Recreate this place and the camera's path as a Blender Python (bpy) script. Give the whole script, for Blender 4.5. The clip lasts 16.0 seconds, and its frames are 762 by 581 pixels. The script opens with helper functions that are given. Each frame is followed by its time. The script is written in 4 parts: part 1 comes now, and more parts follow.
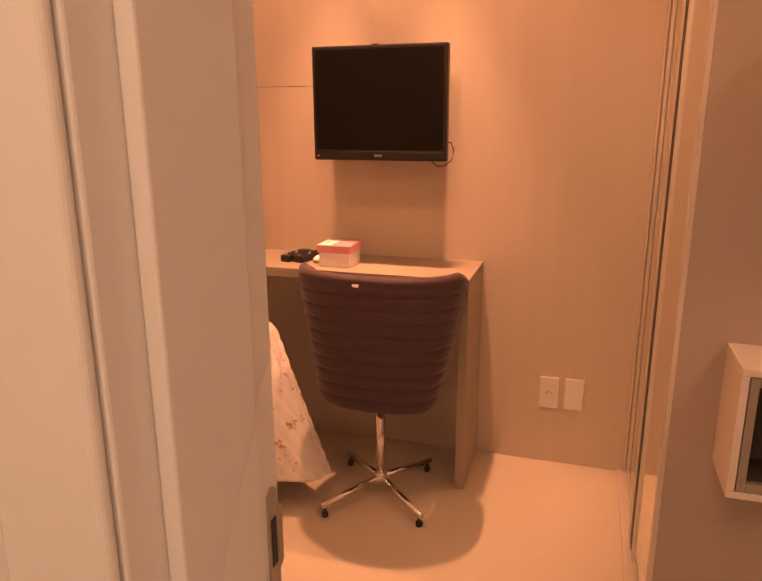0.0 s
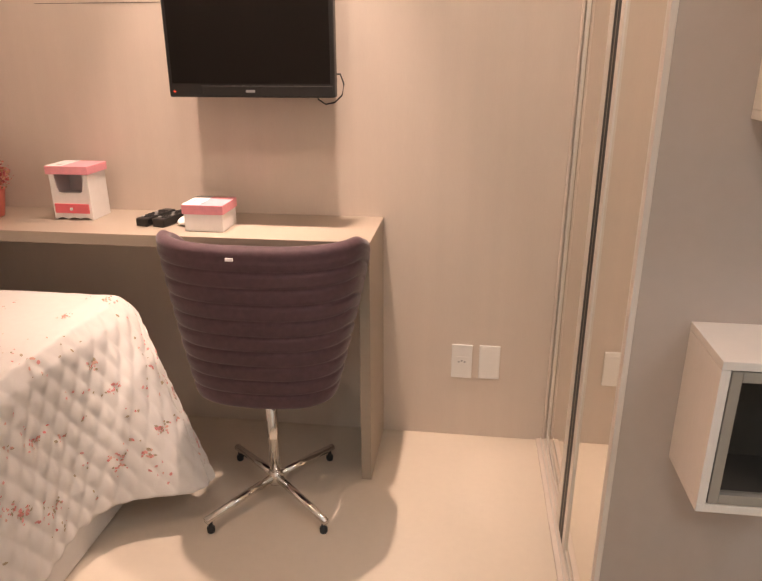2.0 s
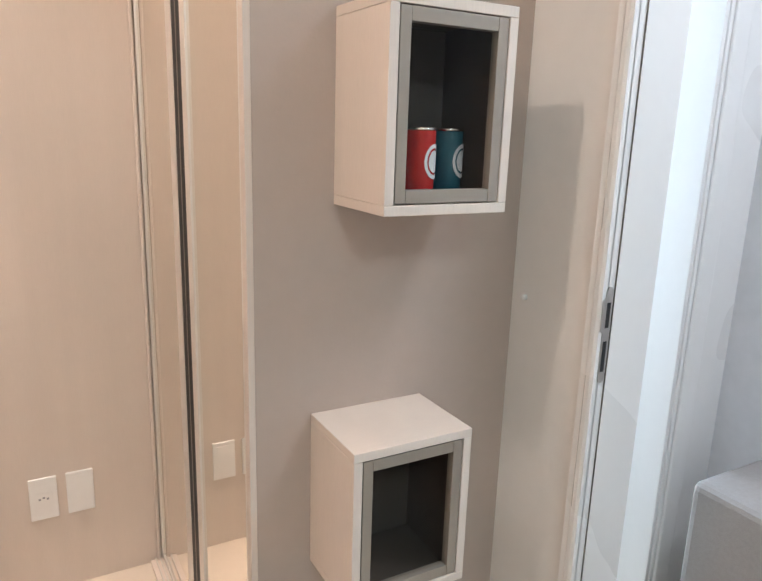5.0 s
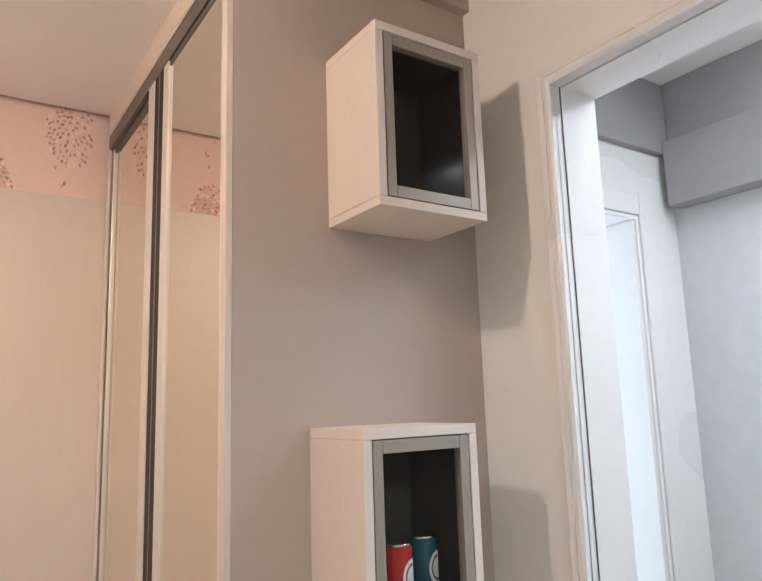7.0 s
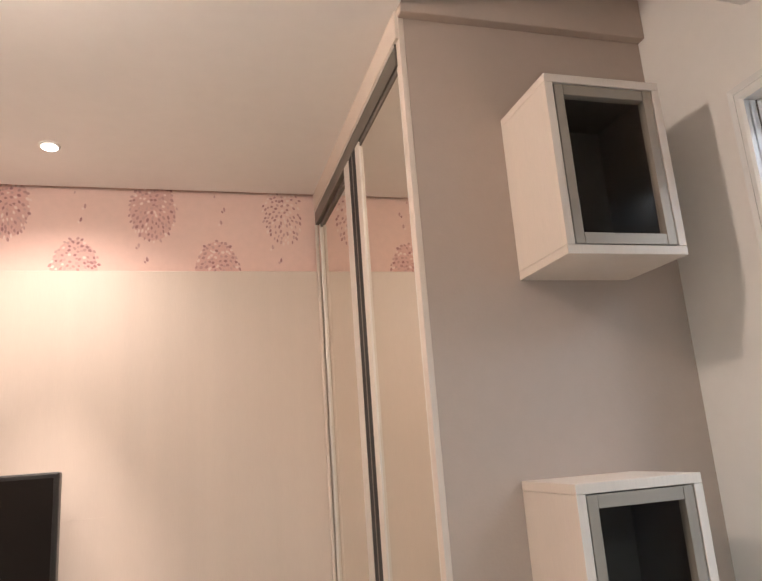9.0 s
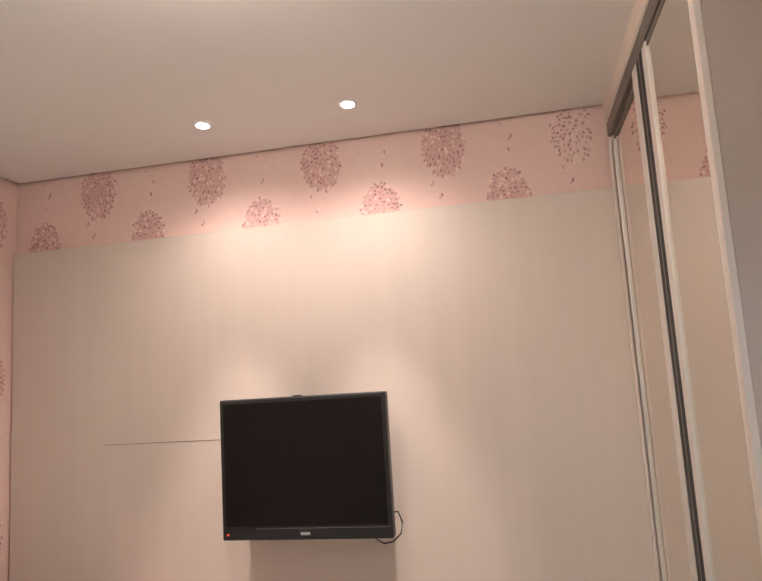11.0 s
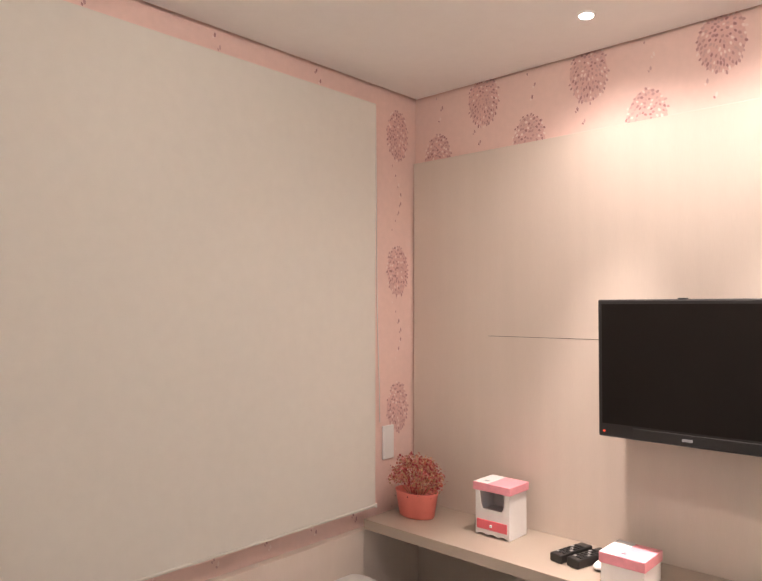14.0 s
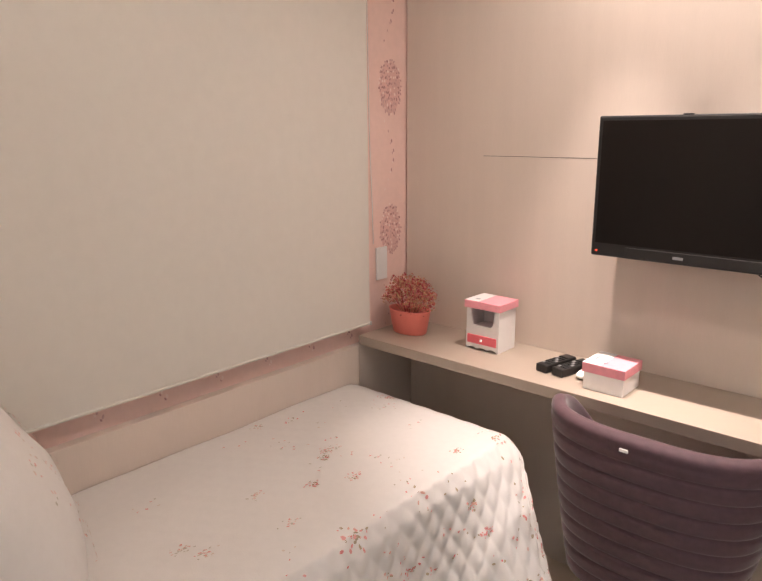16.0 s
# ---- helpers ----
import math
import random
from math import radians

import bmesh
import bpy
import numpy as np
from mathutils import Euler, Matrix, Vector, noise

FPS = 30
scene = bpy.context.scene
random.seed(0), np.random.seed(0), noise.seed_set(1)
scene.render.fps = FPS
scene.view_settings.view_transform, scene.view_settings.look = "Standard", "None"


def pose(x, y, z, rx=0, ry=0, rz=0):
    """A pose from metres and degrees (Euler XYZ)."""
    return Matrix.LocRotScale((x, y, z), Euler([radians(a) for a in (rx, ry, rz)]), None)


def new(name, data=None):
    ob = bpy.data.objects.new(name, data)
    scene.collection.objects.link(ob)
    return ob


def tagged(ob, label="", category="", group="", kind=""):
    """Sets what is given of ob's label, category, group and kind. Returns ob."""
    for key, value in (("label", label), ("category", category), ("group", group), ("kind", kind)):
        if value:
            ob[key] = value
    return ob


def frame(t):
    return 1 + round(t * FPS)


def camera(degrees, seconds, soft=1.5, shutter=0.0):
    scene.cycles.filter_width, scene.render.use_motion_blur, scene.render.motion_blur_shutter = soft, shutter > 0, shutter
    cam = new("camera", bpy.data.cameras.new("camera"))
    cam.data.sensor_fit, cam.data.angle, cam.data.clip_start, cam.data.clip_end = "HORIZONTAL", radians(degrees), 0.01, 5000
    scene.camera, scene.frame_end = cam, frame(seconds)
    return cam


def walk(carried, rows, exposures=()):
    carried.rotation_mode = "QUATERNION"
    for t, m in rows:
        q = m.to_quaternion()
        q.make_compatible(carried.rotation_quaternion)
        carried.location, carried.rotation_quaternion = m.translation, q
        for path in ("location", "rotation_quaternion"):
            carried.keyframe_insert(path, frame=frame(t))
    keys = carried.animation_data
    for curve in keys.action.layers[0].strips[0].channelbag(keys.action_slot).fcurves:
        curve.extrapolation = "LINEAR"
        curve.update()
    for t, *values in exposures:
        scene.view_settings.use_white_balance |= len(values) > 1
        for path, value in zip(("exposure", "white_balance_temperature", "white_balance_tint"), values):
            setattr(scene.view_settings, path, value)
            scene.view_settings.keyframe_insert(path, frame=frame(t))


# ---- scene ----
# camera and walk
cam = camera(59.72, 16.0)
ROWS = [
    (0.0, -0.171, -2.448, 1.320, 17.264, -14.745, 0.281),
    (0.5, -0.199, -2.351, 1.305, 12.787, -16.491, 0.719),
    (1.0, -0.249, -2.244, 1.303, 9.220, -17.615, 0.292),
    (1.5, -0.270, -2.170, 1.304, 7.064, -18.906, -0.577),
    (2.0, -0.261, -2.073, 1.296, 7.617, -19.995, 0.157),
    (2.5, -0.251, -1.989, 1.277, 1.549, -21.765, -0.042),
    (3.0, -0.278, -1.943, 1.275, -10.771, -22.899, -0.184),
    (5.5, -0.269, -1.875, 1.337, -29.802, -9.340, -1.423),
    (6.0, -0.283, -1.881, 1.431, -30.305, -4.878, -0.950),
    (6.5, -0.331, -1.900, 1.520, -32.552, -0.169, 1.865),
    (7.0, -0.330, -1.899, 1.523, -33.447, 9.496, 1.816),
    (7.5, -0.326, -1.900, 1.537, -34.089, 14.479, 2.935),
    (8.0, -0.336, -1.911, 1.527, -28.810, 15.634, 3.795),
    (10.5, -0.305, -1.980, 1.595, 4.607, 8.348, 3.609),
    (11.0, -0.280, -1.969, 1.578, 11.774, 7.875, 3.489),
    (11.5, -0.285, -1.970, 1.583, 18.573, 6.887, 3.090),
    (12.0, -0.287, -1.968, 1.542, 26.159, 6.681, 2.814),
    (12.5, -0.289, -1.960, 1.513, 33.764, 5.887, 1.723),
    (13.0, -0.307, -1.975, 1.506, 38.227, 4.748, 1.646),
    (13.5, -0.300, -1.983, 1.512, 42.246, 4.232, 0.659),
    (14.0, -0.294, -1.996, 1.528, 42.764, 1.551, -0.065),
    (14.5, -0.304, -2.003, 1.525, 42.171, -2.634, -0.392),
    (15.0, -0.320, -2.003, 1.511, 41.134, -5.939, -0.572),
    (15.5, -0.322, -1.986, 1.526, 41.882, -10.264, 0.131),
    (16.0, -0.320, -1.985, 1.522, 41.835, -13.634, 0.406),
]
walk(cam, [(t, pose(x, y, z, 90 + p, r, w)) for t, x, y, z, w, p, r in ROWS],
     exposures=[(0.0, -0.42, 60000, 78), (0.2, -0.1, 26000, 62), (0.5, 0.46, 14500, 43), (1.0, 0.48, 9300, 30), (1.5, 0.42, 8100, 28), (2.2, 0.26, 7600, 23), (3.0, 0.48, 7050, 18), (5.5, 0.53, 6600, 15), (6.5, 0.40, 6600, 16), (8.0, 0.38, 6900, 16), (10.5, 0.04, 6400, 15), (12.5, 0.17, 6400, 15), (14.5, 0.38, 6450, 16), (16.0, 0.28, 6450, 16)])

# ---- world and light ----
world = bpy.data.worlds.new("world")
scene.world = world
world.use_nodes = True
sky = world.node_tree.nodes.new("ShaderNodeTexSky")
sky.sky_type, sky.sun_disc = "NISHITA", False
sky.sun_elevation, sky.sun_rotation = radians(35), radians(200)
world.node_tree.links.new(sky.outputs[0], world.node_tree.nodes["Background"].inputs[0])
world.node_tree.nodes["Background"].inputs[1].default_value = 0.1

H, XW, XE, YN, YS = 2.35, -1.972, 0.562, -0.915, -2.02
HE = 2.425
JX = -0.394
WARM, COOL = (1.0, 0.86, 0.76), (0.72, 0.88, 1.0)
SPOTS = [(-1.119, -0.260), (-0.683, -0.260)]


def spot_lamp(x, y, z, watts, cone, blend, colour):
    la = bpy.data.lights.new("spot_light", "SPOT")
    la.energy, la.spot_size, la.spot_blend, la.color, la.shadow_soft_size = watts, radians(cone), blend, colour, 0.022
    ob = new("spot_light", la)
    ob.matrix_basis = pose(x, y, z)


def area_lamp(m, sx, sy, watts, colour):
    la = bpy.data.lights.new("area_light", "AREA")
    la.shape, la.size, la.size_y, la.energy, la.color = "RECTANGLE", sx, sy, watts, colour
    new("area_light", la).matrix_basis = m


for sx, sy in SPOTS:
    spot_lamp(sx, sy, H - 0.012, 100, 48, 1.0, WARM)
    spot_lamp(sx, sy, H - 0.013, 13, 150, 1.0, WARM)
area_lamp(pose(-0.25, -2.95, H - 0.05), 0.5, 0.4, 12.5, (0.60, 0.89, 1.0))
area_lamp(pose(0.935, -1.75, 2.292), 0.4, 0.38, 8.5, (0.74, 0.88, 1.0))
# added area light, brightens the room beyond the far doorway
area_lamp(pose(0.95, 0.18, 1.45, 90, 0, 180), 0.9, 1.6, 24, (0.60, 0.82, 1.0))


# ---- materials ----
def mat(name, col, rough=0.5, metal=0.0, var=0.05, scale=6.0, bump=0.0, bscale=80.0, stretch=(1, 1, 1), coat=0.0, emit=0.0, sheen=0.0):
    m = bpy.data.materials.new(name)
    m.use_nodes = True
    n, l = m.node_tree.nodes, m.node_tree.links
    b = n["Principled BSDF"]
    b.inputs["Roughness"].default_value, b.inputs["Metallic"].default_value = rough, metal
    b.inputs["Base Color"].default_value = (*col, 1)
    if coat:
        b.inputs["Coat Weight"].default_value, b.inputs["Coat Roughness"].default_value = coat, 0.06
    if sheen:
        b.inputs["Sheen Weight"].default_value, b.inputs["Sheen Roughness"].default_value = sheen, 0.35
    if emit:
        b.inputs["Emission Color"].default_value, b.inputs["Emission Strength"].default_value = (*col, 1), emit
    if var or bump:
        tc = n.new("ShaderNodeTexCoord")
        mp = n.new("ShaderNodeMapping")
        mp.inputs["Scale"].default_value = stretch
        l.new(tc.outputs["Object"], mp.inputs["Vector"])
    if var:
        big, fine = n.new("ShaderNodeTexNoise"), n.new("ShaderNodeTexNoise")
        big.inputs["Scale"].default_value, fine.inputs["Scale"].default_value = scale * 0.35, scale * 9
        fine.inputs["Detail"].default_value = 4
        add = n.new("ShaderNodeMath")
        add.operation = "ADD"
        l.new(mp.outputs[0], big.inputs["Vector"])
        l.new(mp.outputs[0], fine.inputs["Vector"])
        l.new(big.outputs["Fac"], add.inputs[0])
        l.new(fine.outputs["Fac"], add.inputs[1])
        ra = n.new("ShaderNodeMapRange")
        ra.inputs["From Min"].default_value, ra.inputs["From Max"].default_value = 0.6, 1.4
        ra.inputs["To Min"].default_value, ra.inputs["To Max"].default_value = 1 - var, 1 + var
        l.new(add.outputs[0], ra.inputs["Value"])
        mx = n.new("ShaderNodeVectorMath")
        mx.operation = "SCALE"
        mx.inputs[0].default_value = col
        l.new(ra.outputs[0], mx.inputs["Scale"])
        l.new(mx.outputs[0], b.inputs["Base Color"])
        rr = n.new("ShaderNodeMapRange")
        rr.inputs["To Min"].default_value, rr.inputs["To Max"].default_value = max(0, rough - 0.06), min(1, rough + 0.06)
        l.new(big.outputs["Fac"], rr.inputs["Value"])
        l.new(rr.outputs[0], b.inputs["Roughness"])
    if bump:
        bn = n.new("ShaderNodeTexNoise")
        bn.inputs["Scale"].default_value, bn.inputs["Detail"].default_value = bscale, 3
        l.new(mp.outputs[0], bn.inputs["Vector"])
        bu = n.new("ShaderNodeBump")
        bu.inputs["Strength"].default_value, bu.inputs["Distance"].default_value = bump, 0.002
        l.new(bn.outputs["Fac"], bu.inputs["Height"])
        l.new(bu.outputs[0], b.inputs["Normal"])
    return m


LAMINATE = mat("beige_laminate", (0.69, 0.59, 0.51), 0.42, var=0.035, scale=9, bump=0.12, bscale=90, stretch=(6, 6, 0.35))
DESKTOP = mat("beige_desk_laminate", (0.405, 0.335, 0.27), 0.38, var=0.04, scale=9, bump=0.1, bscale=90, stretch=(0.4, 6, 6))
NICHE_WOOD = mat("pale_linen_laminate", (0.74, 0.64, 0.56), 0.5, var=0.05, scale=10, bump=0.15, bscale=110, stretch=(5, 5, 0.4))
GREIGE = mat("greige_paint", (0.468, 0.374, 0.316), 0.6, var=0.03, scale=4, bump=0.12, bscale=150)
WHITE_WALL = mat("white_satin_paint", (0.83, 0.79, 0.75), 0.38, var=0.02, scale=4, bump=0.06, bscale=120)
CEILING = mat("white_ceiling_paint", (0.87, 0.84, 0.81), 0.75, var=0.02, scale=3, bump=0.05, bscale=120)
PINK = mat("pink_wallpaper", (0.83, 0.60, 0.53), 0.7, var=0.05, scale=5, bump=0.1, bscale=160)
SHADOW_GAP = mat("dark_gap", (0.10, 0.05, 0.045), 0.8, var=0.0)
FLOOR = mat("polished_porcelain", (0.74, 0.64, 0.53), 0.09, var=0.025, scale=5, coat=0.3)
LACQUER = mat("white_lacquer", (0.80, 0.78, 0.76), 0.28, var=0.015, scale=5, bump=0.03, bscale=60)
HALL_GREY = mat("grey_hall_paint", (0.36, 0.34, 0.34), 0.6, var=0.04, scale=4, bump=0.1, bscale=140)
HALL_WALL = mat("mottled_pale_wallpaper", (0.68, 0.68, 0.70), 0.55, var=0.07, scale=2.5, bump=0.05, bscale=80)
MIRROR = mat("bronze_mirror", (0.88, 0.835, 0.76), 0.015, 1.0, var=0.0)
ALU = mat("champagne_aluminium", (0.76, 0.71, 0.65), 0.38, 0.35, var=0.03, scale=12, stretch=(4, 4, 0.3))
ALU_DARK = mat("dark_aluminium", (0.20, 0.18, 0.155), 0.4, 0.7, var=0.04, scale=12)
RUBBER = mat("black_seal", (0.018, 0.018, 0.018), 0.6, var=0.1)
FRAME_GREY = mat("greige_aluminium_frame", (0.36, 0.31, 0.26), 0.42, 0.35, var=0.03, scale=12)
NICHE_DARK = mat("dark_brown_interior", (0.078, 0.058, 0.045), 0.55, var=0.06, scale=8)
CHROME = mat("chrome", (0.80, 0.77, 0.73), 0.09, 1.0, var=0.02)
STEEL = mat("brushed_steel", (0.56, 0.54, 0.51), 0.32, 1.0, var=0.04, scale=20)
BLACK = mat("black_plastic", (0.016, 0.015, 0.015), 0.35, var=0.15, scale=20)
SCREEN = mat("tv_screen", (0.008, 0.006, 0.005), 0.3, var=0.0)
SCREEN.node_tree.nodes["Principled BSDF"].inputs["Specular IOR Level"].default_value = 0.2
WHITE_PLASTIC = mat("white_plastic", (0.84, 0.82, 0.79), 0.3, var=0.015)
GREY_PLASTIC = mat("grey_plastic", (0.35, 0.35, 0.36), 0.4, var=0.03)
BLIND = mat("cream_blind_fabric", (0.70, 0.665, 0.60), 0.85, var=0.03, scale=3, bump=0.2, bscale=420)
VELVET = mat("plum_velvet", (0.080, 0.039, 0.048), 0.72, var=0.22, scale=7, bump=0.12, bscale=300, sheen=0.34)
LINEN = mat("white_linen", (0.82, 0.79, 0.75), 0.85, var=0.03, scale=6, bump=0.2, bscale=250)
CORAL = mat("coral_plastic", (0.88, 0.25, 0.20), 0.45, var=0.04)
BOX_WHITE = mat("white_card", (0.86, 0.84, 0.82), 0.55, var=0.03)
BOX_PINK = mat("pink_card", (0.88, 0.36, 0.41), 0.45, var=0.10, scale=7)
BOX_ROSE = mat("rose_drawer_card", (0.80, 0.16, 0.19), 0.45, var=0.05)
RED_CUP = mat("red_glaze", (0.62, 0.035, 0.03), 0.22, var=0.04)
TEAL_CUP = mat("teal_glaze", (0.025, 0.12, 0.16), 0.22, var=0.04)
EMBLEM = mat("pale_emblem", (0.84, 0.85, 0.85), 0.4, var=0.12, scale=60)
LED_RED = mat("red_led", (1.0, 0.08, 0.03), 0.4, var=0.0, emit=0.9)
DOME_GLOW = mat("opal_glass_glow", (1.0, 0.88, 0.77), 0.4, var=0.0, emit=172.0)
LAMP_GLOW = mat("lamp_glow", (1.0, 0.93, 0.85), 0.5, var=0.0, emit=14.0)
ROOM_GLOW = mat("bright_room_glow", (0.66, 0.84, 1.0), 0.5, var=0.0, emit=0.8)
GREY_FABRIC = mat("grey_fabric", (0.34, 0.31, 0.295), 0.9, var=0.08, scale=12, bump=0.3, bscale=300)


def island_mat(name, cols, rough):
    m = bpy.data.materials.new(name)
    m.use_nodes = True
    n, l = m.node_tree.nodes, m.node_tree.links
    g, r = n.new("ShaderNodeNewGeometry"), n.new("ShaderNodeValToRGB")
    r.color_ramp.interpolation = "CONSTANT"
    while len(r.color_ramp.elements) < len(cols):
        r.color_ramp.elements.new(0.5)
    for i, c in enumerate(cols):
        r.color_ramp.elements[i].position, r.color_ramp.elements[i].color = i / len(cols), (*c, 1)
    l.new(g.outputs["Random Per Island"], r.inputs[0])
    l.new(r.outputs[0], n["Principled BSDF"].inputs["Base Color"])
    n["Principled BSDF"].inputs["Roughness"].default_value = rough
    return m


PRINT = island_mat("wallpaper_ink", [(0.54, 0.30, 0.29), (0.64, 0.41, 0.38), (0.45, 0.23, 0.23), (0.88, 0.70, 0.64), (0.58, 0.34, 0.32)], 0.7)
PRINT_WASH = mat("wallpaper_wash", (0.74, 0.47, 0.42), 0.7, var=0.12, scale=40)
PETALS = island_mat("dried_petals", [(0.46, 0.06, 0.07), (0.58, 0.17, 0.11), (0.56, 0.32, 0.17), (0.36, 0.05, 0.06), (0.66, 0.25, 0.22), (0.48, 0.28, 0.15), (0.62, 0.38, 0.24)], 0.7)
SPRIGS_PALE = island_mat("pale_quilt_ink", [(0.70, 0.42, 0.37), (0.72, 0.52, 0.46), (0.50, 0.46, 0.38), (0.66, 0.56, 0.47), (0.55, 0.50, 0.42), (0.72, 0.36, 0.32)], 0.85)
SPRIGS = island_mat("quilt_ink", [(0.70, 0.24, 0.23), (0.78, 0.38, 0.35), (0.36, 0.30, 0.20), (0.72, 0.42, 0.34), (0.44, 0.36, 0.25), (0.74, 0.32, 0.30)], 0.85)


def glass_mat(name, tint, gloss, rough=0.02):
    m = bpy.data.materials.new(name)
    m.use_nodes = True
    n, l = m.node_tree.nodes, m.node_tree.links
    t, g, x = n.new("ShaderNodeBsdfTransparent"), n.new("ShaderNodeBsdfGlossy"), n.new("ShaderNodeMixShader")
    t.inputs[0].default_value, g.inputs["Roughness"].default_value, x.inputs[0].default_value = (*tint, 1), rough, gloss
    l.new(t.outputs[0], x.inputs[1])
    l.new(g.outputs[0], x.inputs[2])
    l.new(x.outputs[0], n["Material Output"].inputs[0])
    return m


SMOKED = glass_mat("smoked_glass", (0.93, 0.92, 0.91), 0.008, 0.16)
CLEAR = glass_mat("clear_glass", (0.80, 0.88, 0.90), 0.12)

# ---- mesh helpers ----
BASE = {}


def thing(name, base, label, category, group=""):
    ob = new(name)
    ob.empty_display_size = 0.05
    ob.location = base
    BASE[ob.name] = Vector(base)
    return tagged(ob, label, category, group)


def part(name, bm, material, parent=None, label="", smooth=False):
    """Links a bmesh in world coordinates as one mesh under a thing or part."""
    base = BASE[parent.name] if parent else Vector((0, 0, 0))
    bmesh.ops.translate(bm, verts=bm.verts, vec=-base)
    me = bpy.data.meshes.new(name)
    bm.to_mesh(me)
    bm.free()
    me.materials.append(material)
    for p in me.polygons:
        p.use_smooth = smooth
    ob = new(name, me)
    BASE[ob.name] = base
    if parent:
        ob.parent = parent
    if label:
        ob["label"] = label
    return ob


def setting(name, bm, material, label, category):
    return tagged(part(name, bm, material), label, category, kind="structure")


def box(x0, x1, y0, y1, z0, z1, bev=0.0, bm=None, seg=2):
    out = bm or bmesh.new()
    mine = bmesh.new()
    bmesh.ops.create_cube(mine, size=1)
    for v in mine.verts:
        v.co = ((x0 + x1) / 2 + v.co.x * (x1 - x0), (y0 + y1) / 2 + v.co.y * (y1 - y0), (z0 + z1) / 2 + v.co.z * (z1 - z0))
    if bev:
        bmesh.ops.bevel(mine, geom=mine.edges[:], offset=bev, segments=seg, affect="EDGES", profile=0.5)
    merge(mine, out)
    return out


def merge(src, dst):
    vs = [dst.verts.new(v.co) for v in src.verts]
    src.verts.index_update()
    for f in src.faces:
        dst.faces.new([vs[v.index] for v in f.verts])
    src.free()


def tube(points, radii, seg=16, caps=True):
    bm = bmesh.new()
    rings = []
    pts = [Vector(p) for p in points]
    for i, p in enumerate(pts):
        d = (pts[min(i + 1, len(pts) - 1)] - pts[max(i - 1, 0)]).normalized()
        ref = Vector((0, 0, 1)) if abs(d.z) < 0.9 else Vector((1, 0, 0))
        a = d.cross(ref).normalized()
        b = d.cross(a)
        r = radii[i] if isinstance(radii, (list, tuple)) else radii
        rings.append([bm.verts.new(p + r * (math.cos(k * math.tau / seg) * a + math.sin(k * math.tau / seg) * b)) for k in range(seg)])
    for r0, r1 in zip(rings, rings[1:]):
        for k in range(seg):
            bm.faces.new((r0[k], r0[(k + 1) % seg], r1[(k + 1) % seg], r1[k]))
    if caps:
        bm.faces.new(rings[0][::-1])
        bm.faces.new(rings[-1])
    bmesh.ops.recalc_face_normals(bm, faces=bm.faces[:])
    return bm


def lathe(x, y, prof, seg=28, sx=1.0, sy=1.0):
    """A turned shape from (radius, height) pairs about a vertical axis."""
    bm = bmesh.new()
    rings = [[bm.verts.new((x + r * sx * math.cos(k * math.tau / seg), y + r * sy * math.sin(k * math.tau / seg), z)) for k in range(seg)] for r, z in prof]
    for a, b in zip(rings, rings[1:]):
        for k in range(seg):
            bm.faces.new((a[k], a[(k + 1) % seg], b[(k + 1) % seg], b[k]))
    bm.faces.new(rings[0][::-1])
    bm.faces.new(rings[-1])
    bmesh.ops.recalc_face_normals(bm, faces=bm.faces[:])
    return bm


def extrude_y(prof, y0, y1):
    """A profile of (x, z) pairs swept along y."""
    bm = bmesh.new()
    a = [bm.verts.new((x, y0, z)) for x, z in prof]
    b = [bm.verts.new((x, y1, z)) for x, z in prof]
    n = len(prof)
    for k in range(n):
        bm.faces.new((a[k], a[(k + 1) % n], b[(k + 1) % n], b[k]))
    bm.faces.new(a[::-1])
    bm.faces.new(b)
    bmesh.ops.recalc_face_normals(bm, faces=bm.faces[:])
    return bm



# ---- structure ----
setting("floor", box(XW - 0.1, 2.0, -3.7, 1.2, -0.05, 0.0), FLOOR, "glossy beige polished porcelain floor", "floor")
wall_north = setting("wall_north", box(XW - 0.1, XE + 0.1, 0.022, 0.12, 0, 2.5), PINK, "wall papered in pink with tufted flower print", "wall")
wall_west = setting("wall_west", box(XW - 0.1, XW, YS, 0.02, 0, 2.5), PINK, "wall papered in pink beside the covered window", "wall")
setting("wall_south", box(XW - 0.1, JX - 0.035, YS - 0.14, YS, 0, 2.5), WHITE_WALL, "plain off-white wall behind the bed head", "wall")
setting("wall_south_head", box(JX - 0.035, 0.35, YS - 0.14, YS, 2.14, 2.5), WHITE_WALL, "off-white wall above the entry doorway", "wall")
setting("wall_south_east", box(0.35, XE, YS - 0.14, YS, 0, 2.5), WHITE_WALL, "off-white wall beside the entry doorway", "wall")

# main ceiling, with a shadow gap along the papered walls
bm = box(XW + 0.020, 0.034, YS, 0.002, H, H + 0.03)
box(0.014, 0.034, YS, YN - 0.023, H + 0.03, HE + 0.03, bm=bm)
box(0.034, XE, YS, YN - 0.0002, HE, HE + 0.03, bm=bm)
setting("ceiling", bm, CEILING, "white plasterboard ceiling with a dark shadow gap", "ceiling")
setting("ceiling_void", box(XW - 0.1, XE + 0.1, YS - 0.14, 0.12, 2.5, 2.55), SHADOW_GAP, "dark void above the ceiling", "ceiling")

